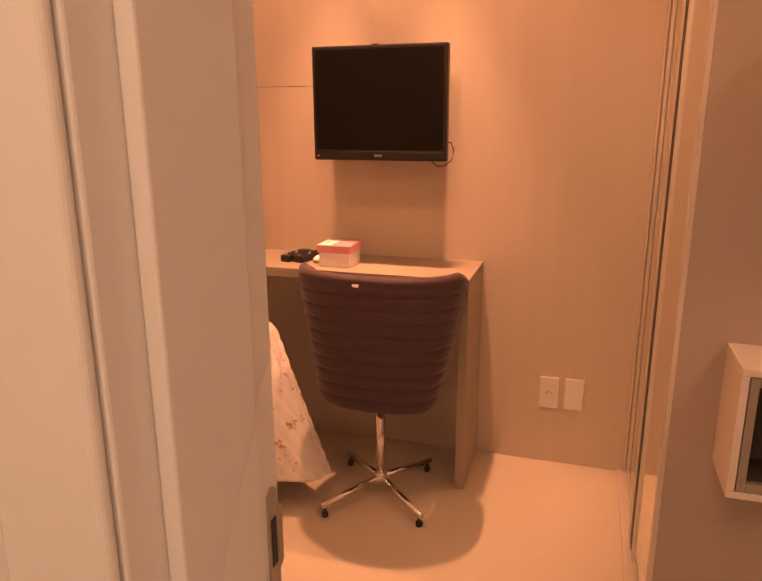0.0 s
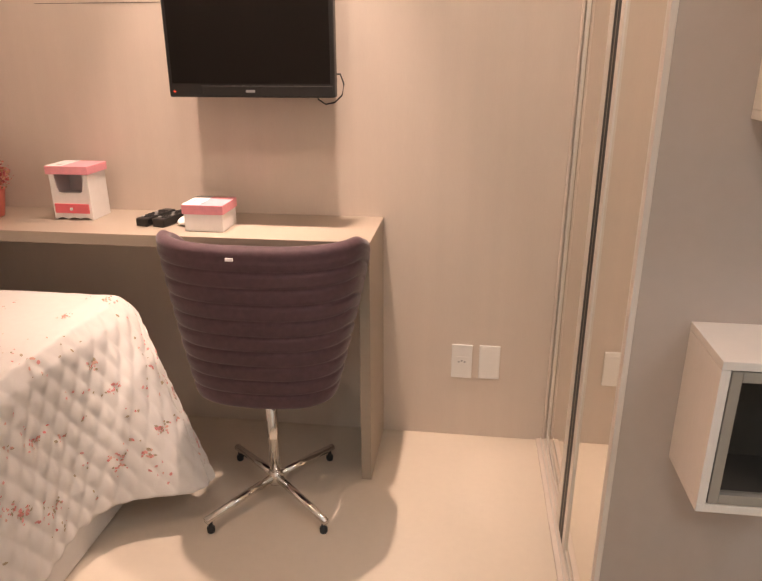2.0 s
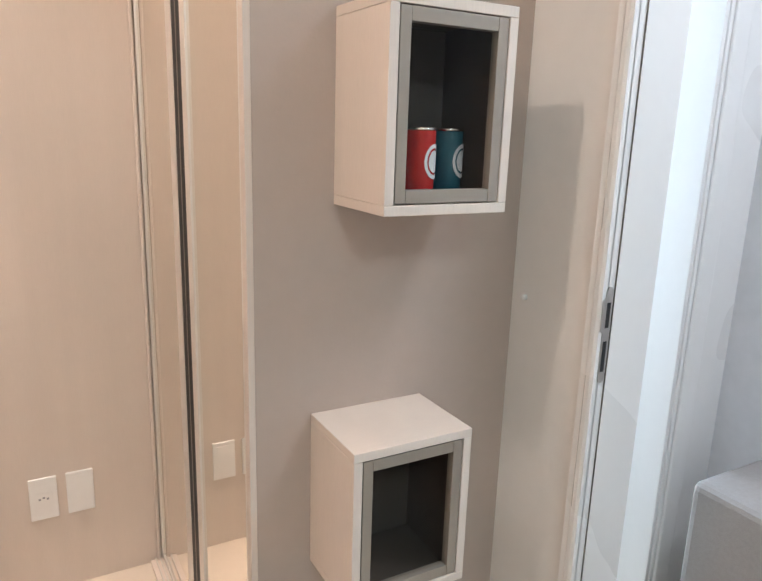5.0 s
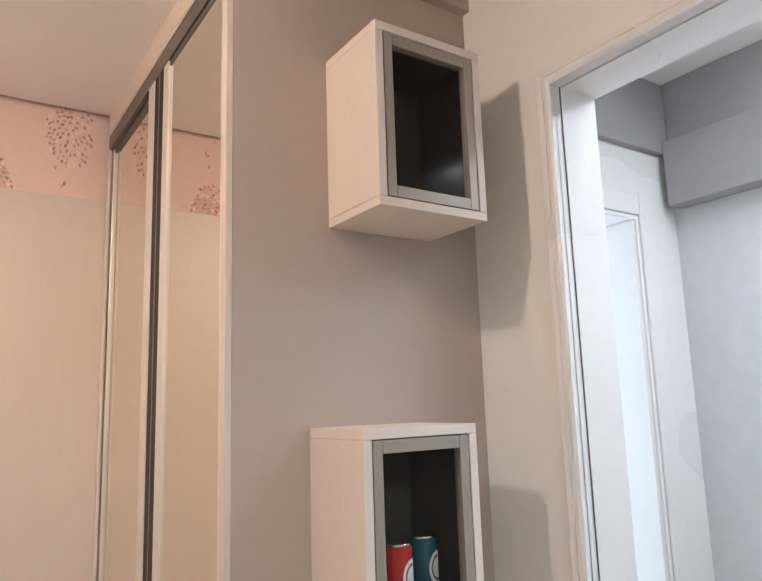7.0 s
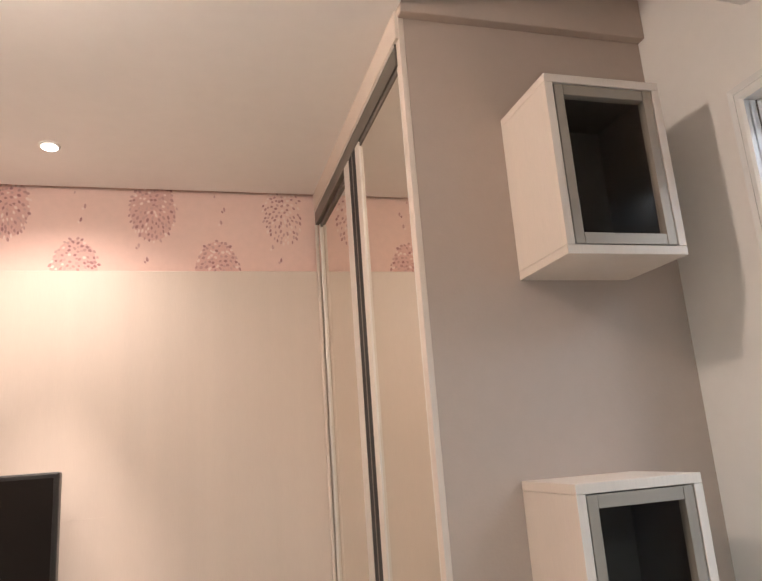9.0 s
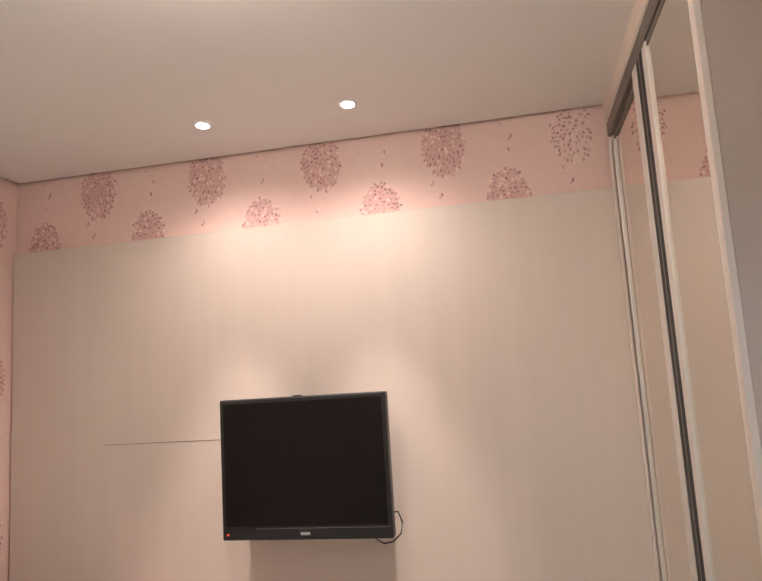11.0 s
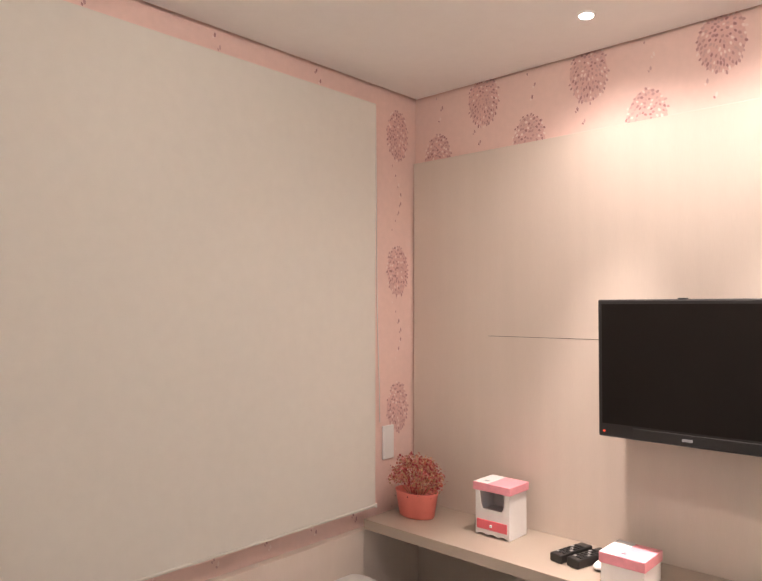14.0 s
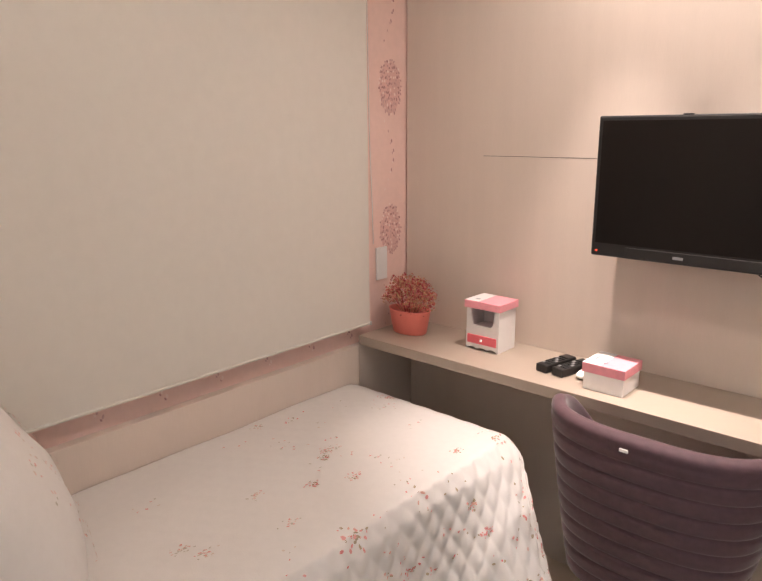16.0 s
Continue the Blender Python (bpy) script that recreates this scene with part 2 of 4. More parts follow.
# wall behind the wardrobe side, with its painted beam
setting("wall_niche", box(0.046, XE, YN, YN + 0.06, 0, HE), GREIGE, "greige painted wall carrying three box niches", "wall")
setting("beam", box(0.034, XE, YN - 0.022, YN, 2.334, HE, 0.002), GREIGE, "greige painted beam under the ceiling", "beam")

# east wall with its doorway
D0, D1, DH = -1.146, -1.80, 2.075
bm = box(XE, XE + 0.105, D0 + 0.012, 0.02, 0, 2.5)
box(XE, XE + 0.105, YS - 0.14, D1 - 0.012, 0, 2.5, bm=bm)
box(XE, XE + 0.105, D1 - 0.012, D0 + 0.012, DH + 0.012, 2.5, bm=bm)
setting("wall_east", bm, WHITE_WALL, "off-white satin wall beside the niches with a doorway", "wall")


def moulding_y(y_in, side, z1, name, parent):
    """An upright architrave on the room face of the east wall."""
    prof = [(0.0, 0.0), (0.012, 0.0), (0.015, 0.006), (0.015, 0.014), (0.010, 0.020), (0.012, 0.030), (0.0, 0.036)]
    bm = bmesh.new()
    lo = [bm.verts.new((XE - d, y_in + side * w, 0.0)) for d, w in prof]
    hi = [bm.verts.new((XE - d, y_in + side * w, z1 + w)) for d, w in prof]
    for k in range(len(prof)):
        bm.faces.new((lo[k], lo[(k + 1) % len(prof)], hi[(k + 1) % len(prof)], hi[k]))
    bm.faces.new(lo)
    bm.faces.new(hi)
    bmesh.ops.recalc_face_normals(bm, faces=bm.faces[:])
    part(name, bm, LACQUER, parent)


def door_frame_east():
    f = tagged(part("door_frame", box(XE - 0.002, XE + 0.107, D0, D0 + 0.012, 0, DH + 0.012), LACQUER), "white lacquered door frame around the open doorway", "door frame", kind="structure")
    part("jamb", box(XE - 0.002, XE + 0.107, D1 - 0.012, D1, 0, DH + 0.012), LACQUER, f)
    part("head", box(XE - 0.002, XE + 0.107, D1, D0, DH, DH + 0.012), LACQUER, f)
    # door stop strips leave the dark rebate line
    part("stop", box(XE + 0.014, XE + 0.107, D0 - 0.003, D0, 0, DH), LACQUER, f)
    part("stop", box(XE + 0.014, XE + 0.107, D1, D1 + 0.003, 0, DH), LACQUER, f)
    part("stop", box(XE + 0.014, XE + 0.107, D1 + 0.003, D0 - 0.003, DH - 0.003, DH), LACQUER, f)
    part("rebate_seal", box(XE + 0.0128, XE + 0.0139, D0 - 0.0025, D0 - 0.0003, 0, DH), ALU_DARK, f)
    moulding_y(D0, 1, DH, "architrave", f)
    moulding_y(D1, -1, DH, "architrave", f)
    prof = [(0.0, 0.0), (0.012, 0.0), (0.015, 0.006), (0.015, 0.014), (0.010, 0.020), (0.012, 0.030), (0.0, 0.036)]
    bm = bmesh.new()
    a = [bm.verts.new((XE - d, D0 + w, DH + w)) for d, w in prof]
    b = [bm.verts.new((XE - d, D1 - w, DH + w)) for d, w in prof]
    for k in range(len(prof)):
        bm.faces.new((a[k], a[(k + 1) % len(prof)], b[(k + 1) % len(prof)], b[k]))
    bmesh.ops.recalc_face_normals(bm, faces=bm.faces[:])
    part("architrave", bm, LACQUER, f)
    return f


def rounded_plate(w, h, seg=8):
    """Outline of a plate with round ends, (across, up)."""
    r = w / 2
    top = [(r * math.cos(math.pi * k / seg), h / 2 - r + r * math.sin(math.pi * k / seg)) for k in range(seg + 1)]
    return top + [(-a, -b) for a, b in top]


def strike_plate(to_world, w, h, parent):
    """A steel strike plate: to_world maps (across, up, out) to a place."""
    def slab(outline, o0, o1):
        bm = bmesh.new()
        a = [bm.verts.new(to_world(p, q, o0)) for p, q in outline]
        b = [bm.verts.new(to_world(p, q, o1)) for p, q in outline]
        n = len(outline)
        for k in range(n):
            bm.faces.new((a[k], a[(k + 1) % n], b[(k + 1) % n], b[k]))
        bm.faces.new(a[::-1])
        bm.faces.new(b)
        bmesh.ops.recalc_face_normals(bm, faces=bm.faces[:])
        return bm
    p = part("strike_plate", slab(rounded_plate(w, h), 0.0, 0.0018), STEEL, parent, "brushed steel strike plate")
    rect = lambda z0, z1: [(-w * 0.28, z0), (w * 0.28, z0), (w * 0.28, z1), (-w * 0.28, z1)]
    part("latch_hole", slab(rect(h * 0.08, h * 0.34), 0.0018, 0.0022), RUBBER, p)
    part("bolt_hole", slab(rect(-h * 0.38, -h * 0.06), 0.0018, 0.0022), RUBBER, p)
    part("lip", slab([(w * 0.45, h * 0.02), (w * 0.95, h * 0.05), (w * 0.95, h * 0.36), (w * 0.45, h * 0.40)], 0.0004, 0.0020), STEEL, p)


frame_e = door_frame_east()
strike_plate(lambda a, u, o: (XE + 0.003 - a * 0.8, D0 - o, 0.99 + u), 0.018, 0.165, frame_e)

# entry doorway in the south wall
frame_s = tagged(part("door_frame", box(JX - 0.035, JX, YS - 0.175, YS + 0.004, 0, 2.14, 0.002), LACQUER), "white lacquered entry door frame with a steel strike plate", "door frame", kind="structure")
part("jamb", box(0.315, 0.35, YS - 0.175, YS + 0.004, 0, 2.14, 0.002), LACQUER, frame_s)
part("head", box(JX, 0.315, YS - 0.175, YS + 0.004, 2.105, 2.14, 0.002), LACQUER, frame_s)
part("stop", box(JX, JX + 0.012, YS - 0.142, YS - 0.045, 0, 2.105, 0.002), LACQUER, frame_s)
part("architrave", box(JX - 0.075, JX - 0.002, YS - 0.186, YS - 0.1755, 0, 2.19, 0.005, seg=4), LACQUER, frame_s)
part("architrave", box(0.321, 0.39, YS - 0.195, YS - 0.176, 0, 2.19, 0.004), LACQUER, frame_s)
strike_plate(lambda a, u, o: (JX + o, YS - 0.010 + a, 0.955 + u), 0.016, 0.165, frame_s)

# hall behind the entry
setting("hall_wall", box(-1.3, -1.2, -3.7, YS - 0.14, 0, 2.5), WHITE_WALL, "plain off-white hall wall", "wall")
setting("hall_wall", box(-1.2, XE + 0.1, -3.7, -3.6, 0, 2.5), WHITE_WALL, "plain off-white hall wall", "wall")
setting("hall_wall", box(XE + 0.0, XE + 0.1, -3.6, YS - 0.14, 0, 2.5), WHITE_WALL, "plain off-white hall wall", "wall")
setting("hall_ceiling", box(-1.3, XE + 0.1, -3.7, YS - 0.14, H, 2.55), CEILING, "white hall ceiling", "ceiling")
hp = thing("ceiling_panel_light", (-0.25, -2.95, H), "flat white square ceiling light in the hall", "ceiling light")
part("frame", box(-0.52, 0.02, -3.17, -2.73, H - 0.03, H - 0.0005, 0.003), WHITE_PLASTIC, hp)

# side hall seen through the east doorway
HX0, HX1, HY = XE + 0.105, 1.25, -0.93
OX0, OX1, OH = 0.70, 1.085, 1.955
bm = box(HX0, OX0, HY, HY + 0.17, 0, 2.5)
box(OX1, HX1 + 0.1, HY, HY + 0.17, 0, 2.5, bm=bm)
box(OX0, OX1, HY, HY + 0.17, OH, 2.5, bm=bm)
setting("side_hall_wall_north", bm, LACQUER, "white panelled side hall wall around a bright doorway", "wall")
setting("side_hall_wall_east", box(HX1, HX1 + 0.1, -2.6, HY, 0, 2.5), HALL_WALL, "pale mottled wallpaper wall in the side hall", "wall")
setting("side_hall_wall_south", box(HX0, HX1, -2.7, -2.6, 0, 2.5), HALL_WALL, "pale side hall end wall", "wall")
setting("side_hall_ceiling", box(HX0, HX1 + 0.1, -2.7, HY, 2.325, 2.5), CEILING, "white side hall ceiling", "ceiling")
setting("side_hall_beam", box(HX1 - 0.035, HX1, -2.6, HY - 0.021, 2.162, 2.325, 0.002), HALL_GREY, "grey painted upper band along the hall wall", "beam")
setting("side_hall_beam", box(HX1 - 0.06, HX1, -2.6, HY - 0.021, 1.990, 2.160, 0.002), HALL_GREY, "grey painted lower band along the hall wall", "beam")
setting("side_hall_beam", box(HX0, HX1, HY - 0.020, HY - 0.0005, 2.130, 2.325, 0.002), HALL_GREY, "grey painted band above the bright doorway", "beam")
sp = thing("ceiling_panel_light", (0.95, -1.75, 2.325), "flat white square ceiling light in the side hall", "ceiling light")
part("frame", box(0.72, 1.15, -1.95, -1.55, 2.298, 2.3245, 0.003), WHITE_PLASTIC, sp)

f2 = tagged(part("door_frame", box(OX1 - 0.012, OX1, HY - 0.004, HY + 0.174, 0, OH, 0.002), LACQUER), "white lacquered frame of the bright doorway", "door frame", kind="structure")
part("jamb", box(OX0, OX0 + 0.012, HY - 0.004, HY + 0.174, 0, OH, 0.002), LACQUER, f2)
part("head", box(OX0 + 0.012, OX1 - 0.012, HY - 0.004, HY + 0.174, OH - 0.012, OH, 0.002), LACQUER, f2)
part("stop", box(OX1 - 0.024, OX1 - 0.012, HY + 0.0, HY + 0.10, 0, OH - 0.012, 0.002), LACQUER, f2)
part("architrave", box(OX1, OX1 + 0.055, HY - 0.010, HY - 0.0005, 0, OH + 0.055, 0.004), LACQUER, f2)
part("architrave", box(OX0 - 0.055, OX0, HY - 0.010, HY - 0.0005, 0, OH + 0.055, 0.004), LACQUER, f2)
part("architrave", box(OX0, OX1, HY - 0.010, HY - 0.0005, OH, OH + 0.055, 0.004), LACQUER, f2)
strike_plate(lambda a, u, o: (OX1 - 0.012 - o, HY + 0.080 + a, 1.075 + u), 0.02, 0.135, f2)

# bright room beyond that doorway
setting("bright_room_wall", box(0.35, 0.45, HY + 0.17, 0.5, 0, 2.5), WHITE_WALL, "white wall of the bright room", "wall")
setting("bright_room_wall", box(1.75, 1.85, HY + 0.17, 0.5, 0, 2.5), WHITE_WALL, "white wall of the bright room", "wall")
setting("bright_room_ceiling", box(0.35, 1.85, HY + 0.17, 0.6, 2.42, 2.5), CEILING, "white ceiling of the bright room", "ceiling")
# glowing panel behind an open end wall, both unseen, added for pale blue light
setting("backdrop", box(0.45, 1.75, 0.5, 0.52, 0.2, 2.42), ROOM_GLOW, "unseen pale blue glowing panel added to brighten the far room", "backdrop")
bm = box(0.45, 1.75, 0.43, 0.46, 0, 0.65)
box(0.45, 0.62, 0.43, 0.46, 0.65, 2.42, bm=bm)
box(1.58, 1.75, 0.43, 0.46, 0.65, 2.42, bm=bm)
setting("bright_room_end_wall", bm, LACQUER, "unseen white end wall of the bright room, open before the glowing panel", "wall")

bench = thing("bench", (1.09, -1.6, 0), "low grey upholstered bench by the hall wall", "bench")
part("seat", box(0.99, HX1 - 0.004, -2.2, -1.06, 0.30, 0.58, 0.02, seg=3), GREY_FABRIC, bench)
part("base", box(1.01, HX1 - 0.02, -2.17, -1.08, 0.0, 0.302), ALU_DARK, bench)

# ---- wall cladding on the television wall ----
panel = tagged(part("wall_panel", box(XW + 0.006, 0.05, 0.0, 0.0215, 0.0, 2.097, 0.0015), LAMINATE), "beige fine-grained laminate wall cladding", "wall panel", kind="structure")
part("joint", box(-1.62, -0.95, -0.0006, 0.001, 1.4300, 1.4318), ALU_DARK, panel, "fine dark joint between boards")
part("joint", box(-0.95, -0.56, -0.0004, 0.001, 1.4305, 1.4312), NICHE_WOOD, panel)

# wainscot on the window wall
wain = tagged(part("wainscot", box(XW, XW + 0.032, YS, -0.306, 0.0, 0.748, 0.002), LAMINATE), "beige laminate wainscot with a narrow ledge", "wainscot", kind="structure")
part("board", box(XW, XW + 0.032, -0.306, -0.001, 0.0, 0.748, 0.002), LAMINATE, wain)


# ---- printed flowers on the paper ----
def dab(bm, put, a, b, s, turn):
    """One leaf-shaped dab of ink about (a, b)."""
    ca, sa = math.cos(turn), math.sin(turn)
    pts = [(0, 1.0), (0.55, 0.35), (0.50, -0.5), (0, -0.9), (-0.50, -0.5), (-0.55, 0.35)]
    bm.faces.new([bm.verts.new(put(a + s * 0.75 * (u * ca - v * sa), b + s * (u * sa + v * ca))) for u, v in pts])


def tuft(bm, put, ca, cb, ra, rb, inside, rng, n=150):
    """A ball of dabs, those that fall inside the paper."""
    got = []
    for _ in range(n * 6):
        a, b = rng.uniform(-1, 1), rng.uniform(-1, 1)
        if a * a + b * b > 1 or any((a - p) ** 2 + (b - q) ** 2 < 0.0150 for p, q in got):
            continue
        got.append((a, b))
    for a, b in got:
        x, z = ca + a * ra, cb + b * rb
        if inside(x, z):
            dab(bm, put, x, z, rng.uniform(0.0058, 0.0082), math.atan2(a, -b) * 0.6 + math.pi + rng.uniform(-0.4, 0.4))


def wash(bm, put, ca, cb, ra, rb, lo, hi):
    """The pale mauve ground of a tuft, cut at the paper's edges."""
    bm.faces.new([bm.verts.new(put(ca + ra * (1 + 0.05 * math.sin(5 * k)) * math.cos(k * math.tau / 28), min(hi, max(lo, cb + rb * math.sin(k * math.tau / 28))))) for k in range(28)])


def vine(bm, put, a, b0, b1, amp, inside, rng, step=0.033):
    n = max(2, int(abs(b1 - b0) / step))
    for k in range(n):
        b = b0 + (b1 - b0) * k / n
        x = a + amp * math.sin(k / n * math.pi * 1.6 - 0.6)
        if inside(x, b):
            big = 0.0085 if n // 3 <= k <= 2 * n // 3 else 0.0055
            dab(bm, put, x, b, big, rng.uniform(-0.5, 0.5))
            if big > 0.006:
                dab(bm, put, x - 0.006, b - 0.008, 0.006, 0.9)


rng = random.Random(4)
bm, ground = bmesh.new(), bmesh.new()
put_n = lambda a, b: (a, 0.0208, b)
in_n = lambda a, b: XW + 0.01 < a < -0.012 and 2.104 < b < 2.40
for cx in (-1.651, -1.246, -0.848, -0.452, -0.062):
    tuft(bm, put_n, cx, 2.288, 0.068, 0.098, in_n, rng)
    if cx < -0.1:
        wash(ground, lambda a, b: (a, 0.0214, b), cx, 2.288, 0.064, 0.092, 2.1025, 2.40)
    vine(bm, put_n, cx - 0.030, 2.18, 2.095, 0.016, in_n, rng)
for cx in (-1.862, -1.464, -1.060, -0.662, -0.268):
    tuft(bm, put_n, cx, 2.105, 0.066, 0.095, in_n, rng)
    wash(ground, lambda a, b: (a, 0.0214, b), cx, 2.105, 0.062, 0.09, 2.1025, 2.40)
    vine(bm, put_n, cx + 0.005, 2.34, 2.215, 0.02, in_n, rng)
tagged(part("wallpaper_print", bm, PRINT, wall_north), kind="stuff")
part("print_wash", ground, PRINT_WASH, wall_north)
bm, ground = bmesh.new(), bmesh.new()
put_w = lambda a, b: (XW + 0.0012, a, b)
in_w = lambda a, b: -2.0 < a < -0.002 and 0.752 < b < 2.40
for cy in (-0.09, -0.50, -0.90, -1.30, -1.70):
    low = cy != -0.09
    for cz in (2.192, 1.671, 1.152, 0.632):
        if low:
            if cz == 2.192:
                vine(bm, put_w, cy, 2.335, 2.27, 0.012, in_w, rng)
            continue
        tuft(bm, put_w, cy, cz, 0.062, 0.098, in_w, rng)
        wash(ground, lambda a, b: (XW + 0.0005, a, b), cy, cz, 0.058, 0.092, 0.752, 2.40)
        vine(bm, put_w, cy - 0.012, cz - 0.12, cz - 0.40, 0.032, in_w, rng)
for k in range(9):
    vine(bm, put_w, -0.32 - 0.19 * k, 0.800, 0.765, 0.01, in_w, rng, 0.02)
tagged(part("wallpaper_print", bm, PRINT, wall_west), kind="stuff")
part("print_wash", ground, PRINT_WASH, wall_west)


# ---- wardrobe with sliding mirror doors ----
WX = 0.034


def wardrobe():
    w = thing("wardrobe", (0.29, -0.46, 0), "built-in wardrobe with two bronze-tinted sliding mirror doors", "wardrobe")
    ym = -0.522
    part("body", box(WX + 0.09, XE - 0.002, YN + 0.062, -0.002, 0.0, HE), NICHE_DARK, w)
    part("end_panel", box(WX + 0.0005, WX + 0.0118, YN - 0.0006, YN + 0.020, 0.0, H - 0.0005, 0.001), LAMINATE, w, "pale laminate edge of the wardrobe side")
    part("filler", box(WX + 0.0118, WX + 0.089, YN + 0.061, YN + 0.075, 0.0, H), NICHE_WOOD, w)
    part("top_cover", box(WX - 0.006, WX + 0.088, YN + 0.0002, -0.0005, 2.292, H - 0.0005, 0.002), LAMINATE, w, "pale laminate cover over the sliding track")
    tr = part("top_track", box(WX - 0.003, WX + 0.088, YN + 0.0205, -0.002, 2.246, 2.2918), ALU_DARK, w, "dark aluminium top track")
    part("lip", box(WX - 0.0045, WX - 0.0031, YN + 0.0205, -0.002, 2.286, 2.2918), ALU, tr)
    sill = part("bottom_track", box(WX - 0.026, WX + 0.088, YN + 0.0205, -0.002, 0.0, 0.010, 0.001), NICHE_WOOD, w, "pale floor track")
    for x in (-0.012, 0.0, 0.010):
        part("rail", box(WX + x, WX + x + 0.003, YN + 0.0205, -0.002, 0.0102, 0.0145), ALU, sill)
    # rear door, to the north
    d = part("sliding_door", box(WX + 0.012, WX + 0.017, ym - 0.012, -0.022, 0.030, 2.240), MIRROR, w, "rear bronze mirror door")
    part("stile", box(WX + 0.006, WX + 0.020, -0.022, -0.0155, 0.018, 2.245, 0.002), ALU, d)
    part("stile", box(WX - 0.006, WX + 0.004, -0.011, -0.003, 0.0, 2.245, 0.002), NICHE_WOOD, d)
    part("stile", box(WX - 0.004, WX + 0.020, ym + 0.0425, ym + 0.092, 0.018, 2.245, 0.001), ALU, d)
    part("rail", box(WX + 0.009, WX + 0.019, ym + 0.0925, -0.022, 0.018, 0.032, 0.001), ALU, d)
    part("rail", box(WX + 0.009, WX + 0.019, ym + 0.0925, -0.022, 2.233, 2.245, 0.001), ALU_DARK, d)
    # front door, to the south
    d = part("sliding_door", box(WX + 0.002, WX + 0.007, YN + 0.024, ym - 0.030, 0.030, 2.240), MIRROR, w, "front bronze mirror door")
    part("stile", box(WX - 0.003, WX + 0.009, ym - 0.062, ym - 0.026, 0.018, 2.245, 0.001), ALU, d)
    part("seal", box(WX - 0.0025, WX + 0.0092, ym - 0.0258, ym + 0.042, 0.018, 2.245, 0.001), RUBBER, d)
    part("groove", box(WX - 0.0033, WX - 0.0026, ym + 0.002, ym + 0.010, 0.018, 2.245), ALU_DARK, d)
    part("stile", box(WX + 0.0, WX + 0.008, YN + 0.0205, YN + 0.024, 0.018, 2.245, 0.001), ALU, d)
    part("rail", box(WX + 0.0, WX + 0.008, YN + 0.0245, ym - 0.0625, 0.018, 0.032, 0.001), ALU, d)
    part("rail", box(WX + 0.0, WX + 0.008, YN + 0.0245, ym - 0.0625, 2.233, 2.245, 0.001), ALU_DARK, d)


wardrobe()


# ---- box niches ----
def niche(x0, x1, z0, z1, label):
    y0, y1, t = -1.079, YN, 0.015
    n = thing("wall_niche_box", ((x0 + x1) / 2, y1, z0), label, "wall niche", "box niches on the greige wall")
    part("top", box(x0, x1, y0, y1, z1 - t, z1, 0.0012), NICHE_WOOD, n)
    part("bottom", box(x0, x1, y0, y1, z0, z0 + t, 0.0012), NICHE_WOOD, n)
    part("side", box(x0, x0 + t, y0, y1, z0 + t + 0.0003, z1 - t - 0.0003, 0.001), NICHE_WOOD, n)
    part("side", box(x1 - t, x1, y0, y1, z0 + t + 0.0003, z1 - t - 0.0003, 0.001), NICHE_WOOD, n)
    a, b, c, d = x0 + t, x1 - t, z0 + t, z1 - t
    part("lining", box(a + 0.0005, a + 0.004, y0 + 0.018, y1 - 0.006, c, d), NICHE_DARK, n, "dark brown lining")
    part("lining", box(b - 0.004, b - 0.0005, y0 + 0.018, y1 - 0.006, c, d), NICHE_DARK, n)
    part("lining", box(a + 0.004, b - 0.004, y0 + 0.018, y1 - 0.006, c + 0.0005, c + 0.004), NICHE_DARK, n)
    part("lining", box(a + 0.004, b - 0.004, y0 + 0.018, y1 - 0.006, d - 0.004, d - 0.0005), NICHE_DARK, n)
    part("back", box(a, b, y1 - 0.006, y1 - 0.001, c, d), NICHE_DARK, n)
    part("cable_channel", box(a + 0.006, a + 0.009, y1 - 0.010, y1 - 0.0062, c + 0.005, d - 0.005), RUBBER, n)
    door = part("glass_door", box(a + 0.017, b - 0.017, y0 + 0.008, y0 + 0.011, c + 0.018, d - 0.018), SMOKED, n, "smoked glass door in a greige frame")
    door.visible_shadow = False
    fr = 0.019
    part("frame_bar", box(a + 0.0022, a + fr, y0 + 0.001, y0 + 0.017, c + 0.002, d - 0.002, 0.001), FRAME_GREY, door)
    part("frame_bar", box(b - fr, b - 0.0022, y0 + 0.001, y0 + 0.017, c + 0.002, d - 0.002, 0.001), FRAME_GREY, door)
    part("frame_bar", box(a + fr + 0.0004, b - fr - 0.0004, y0 + 0.0014, y0 + 0.017, c + 0.002, c + fr + 0.002, 0.001), FRAME_GREY, door)
    part("frame_bar", box(a + fr + 0.0004, b - fr - 0.0004, y0 + 0.0014, y0 + 0.017, d - fr - 0.002, d - 0.002, 0.001), FRAME_GREY, door)
    return n


niche(0.142, 0.358, 0.556, 0.838, "empty lower box niche in pale laminate with smoked glass")
niche(0.179, 0.392, 1.190, 1.484, "middle box niche holding two tumblers behind smoked glass")
niche(0.222, 0.444, 1.824, 2.136, "empty upper box niche in pale laminate with smoked glass")

shelf = thing("glass_slab", (0.272, -0.985, 1.2115), "thin clear glass slab under two tumblers", "glass slab")
part("slab", box(0.212, 0.362, -1.046, -0.945, 1.2115, 1.2185, 0.001), CLEAR, shelf)


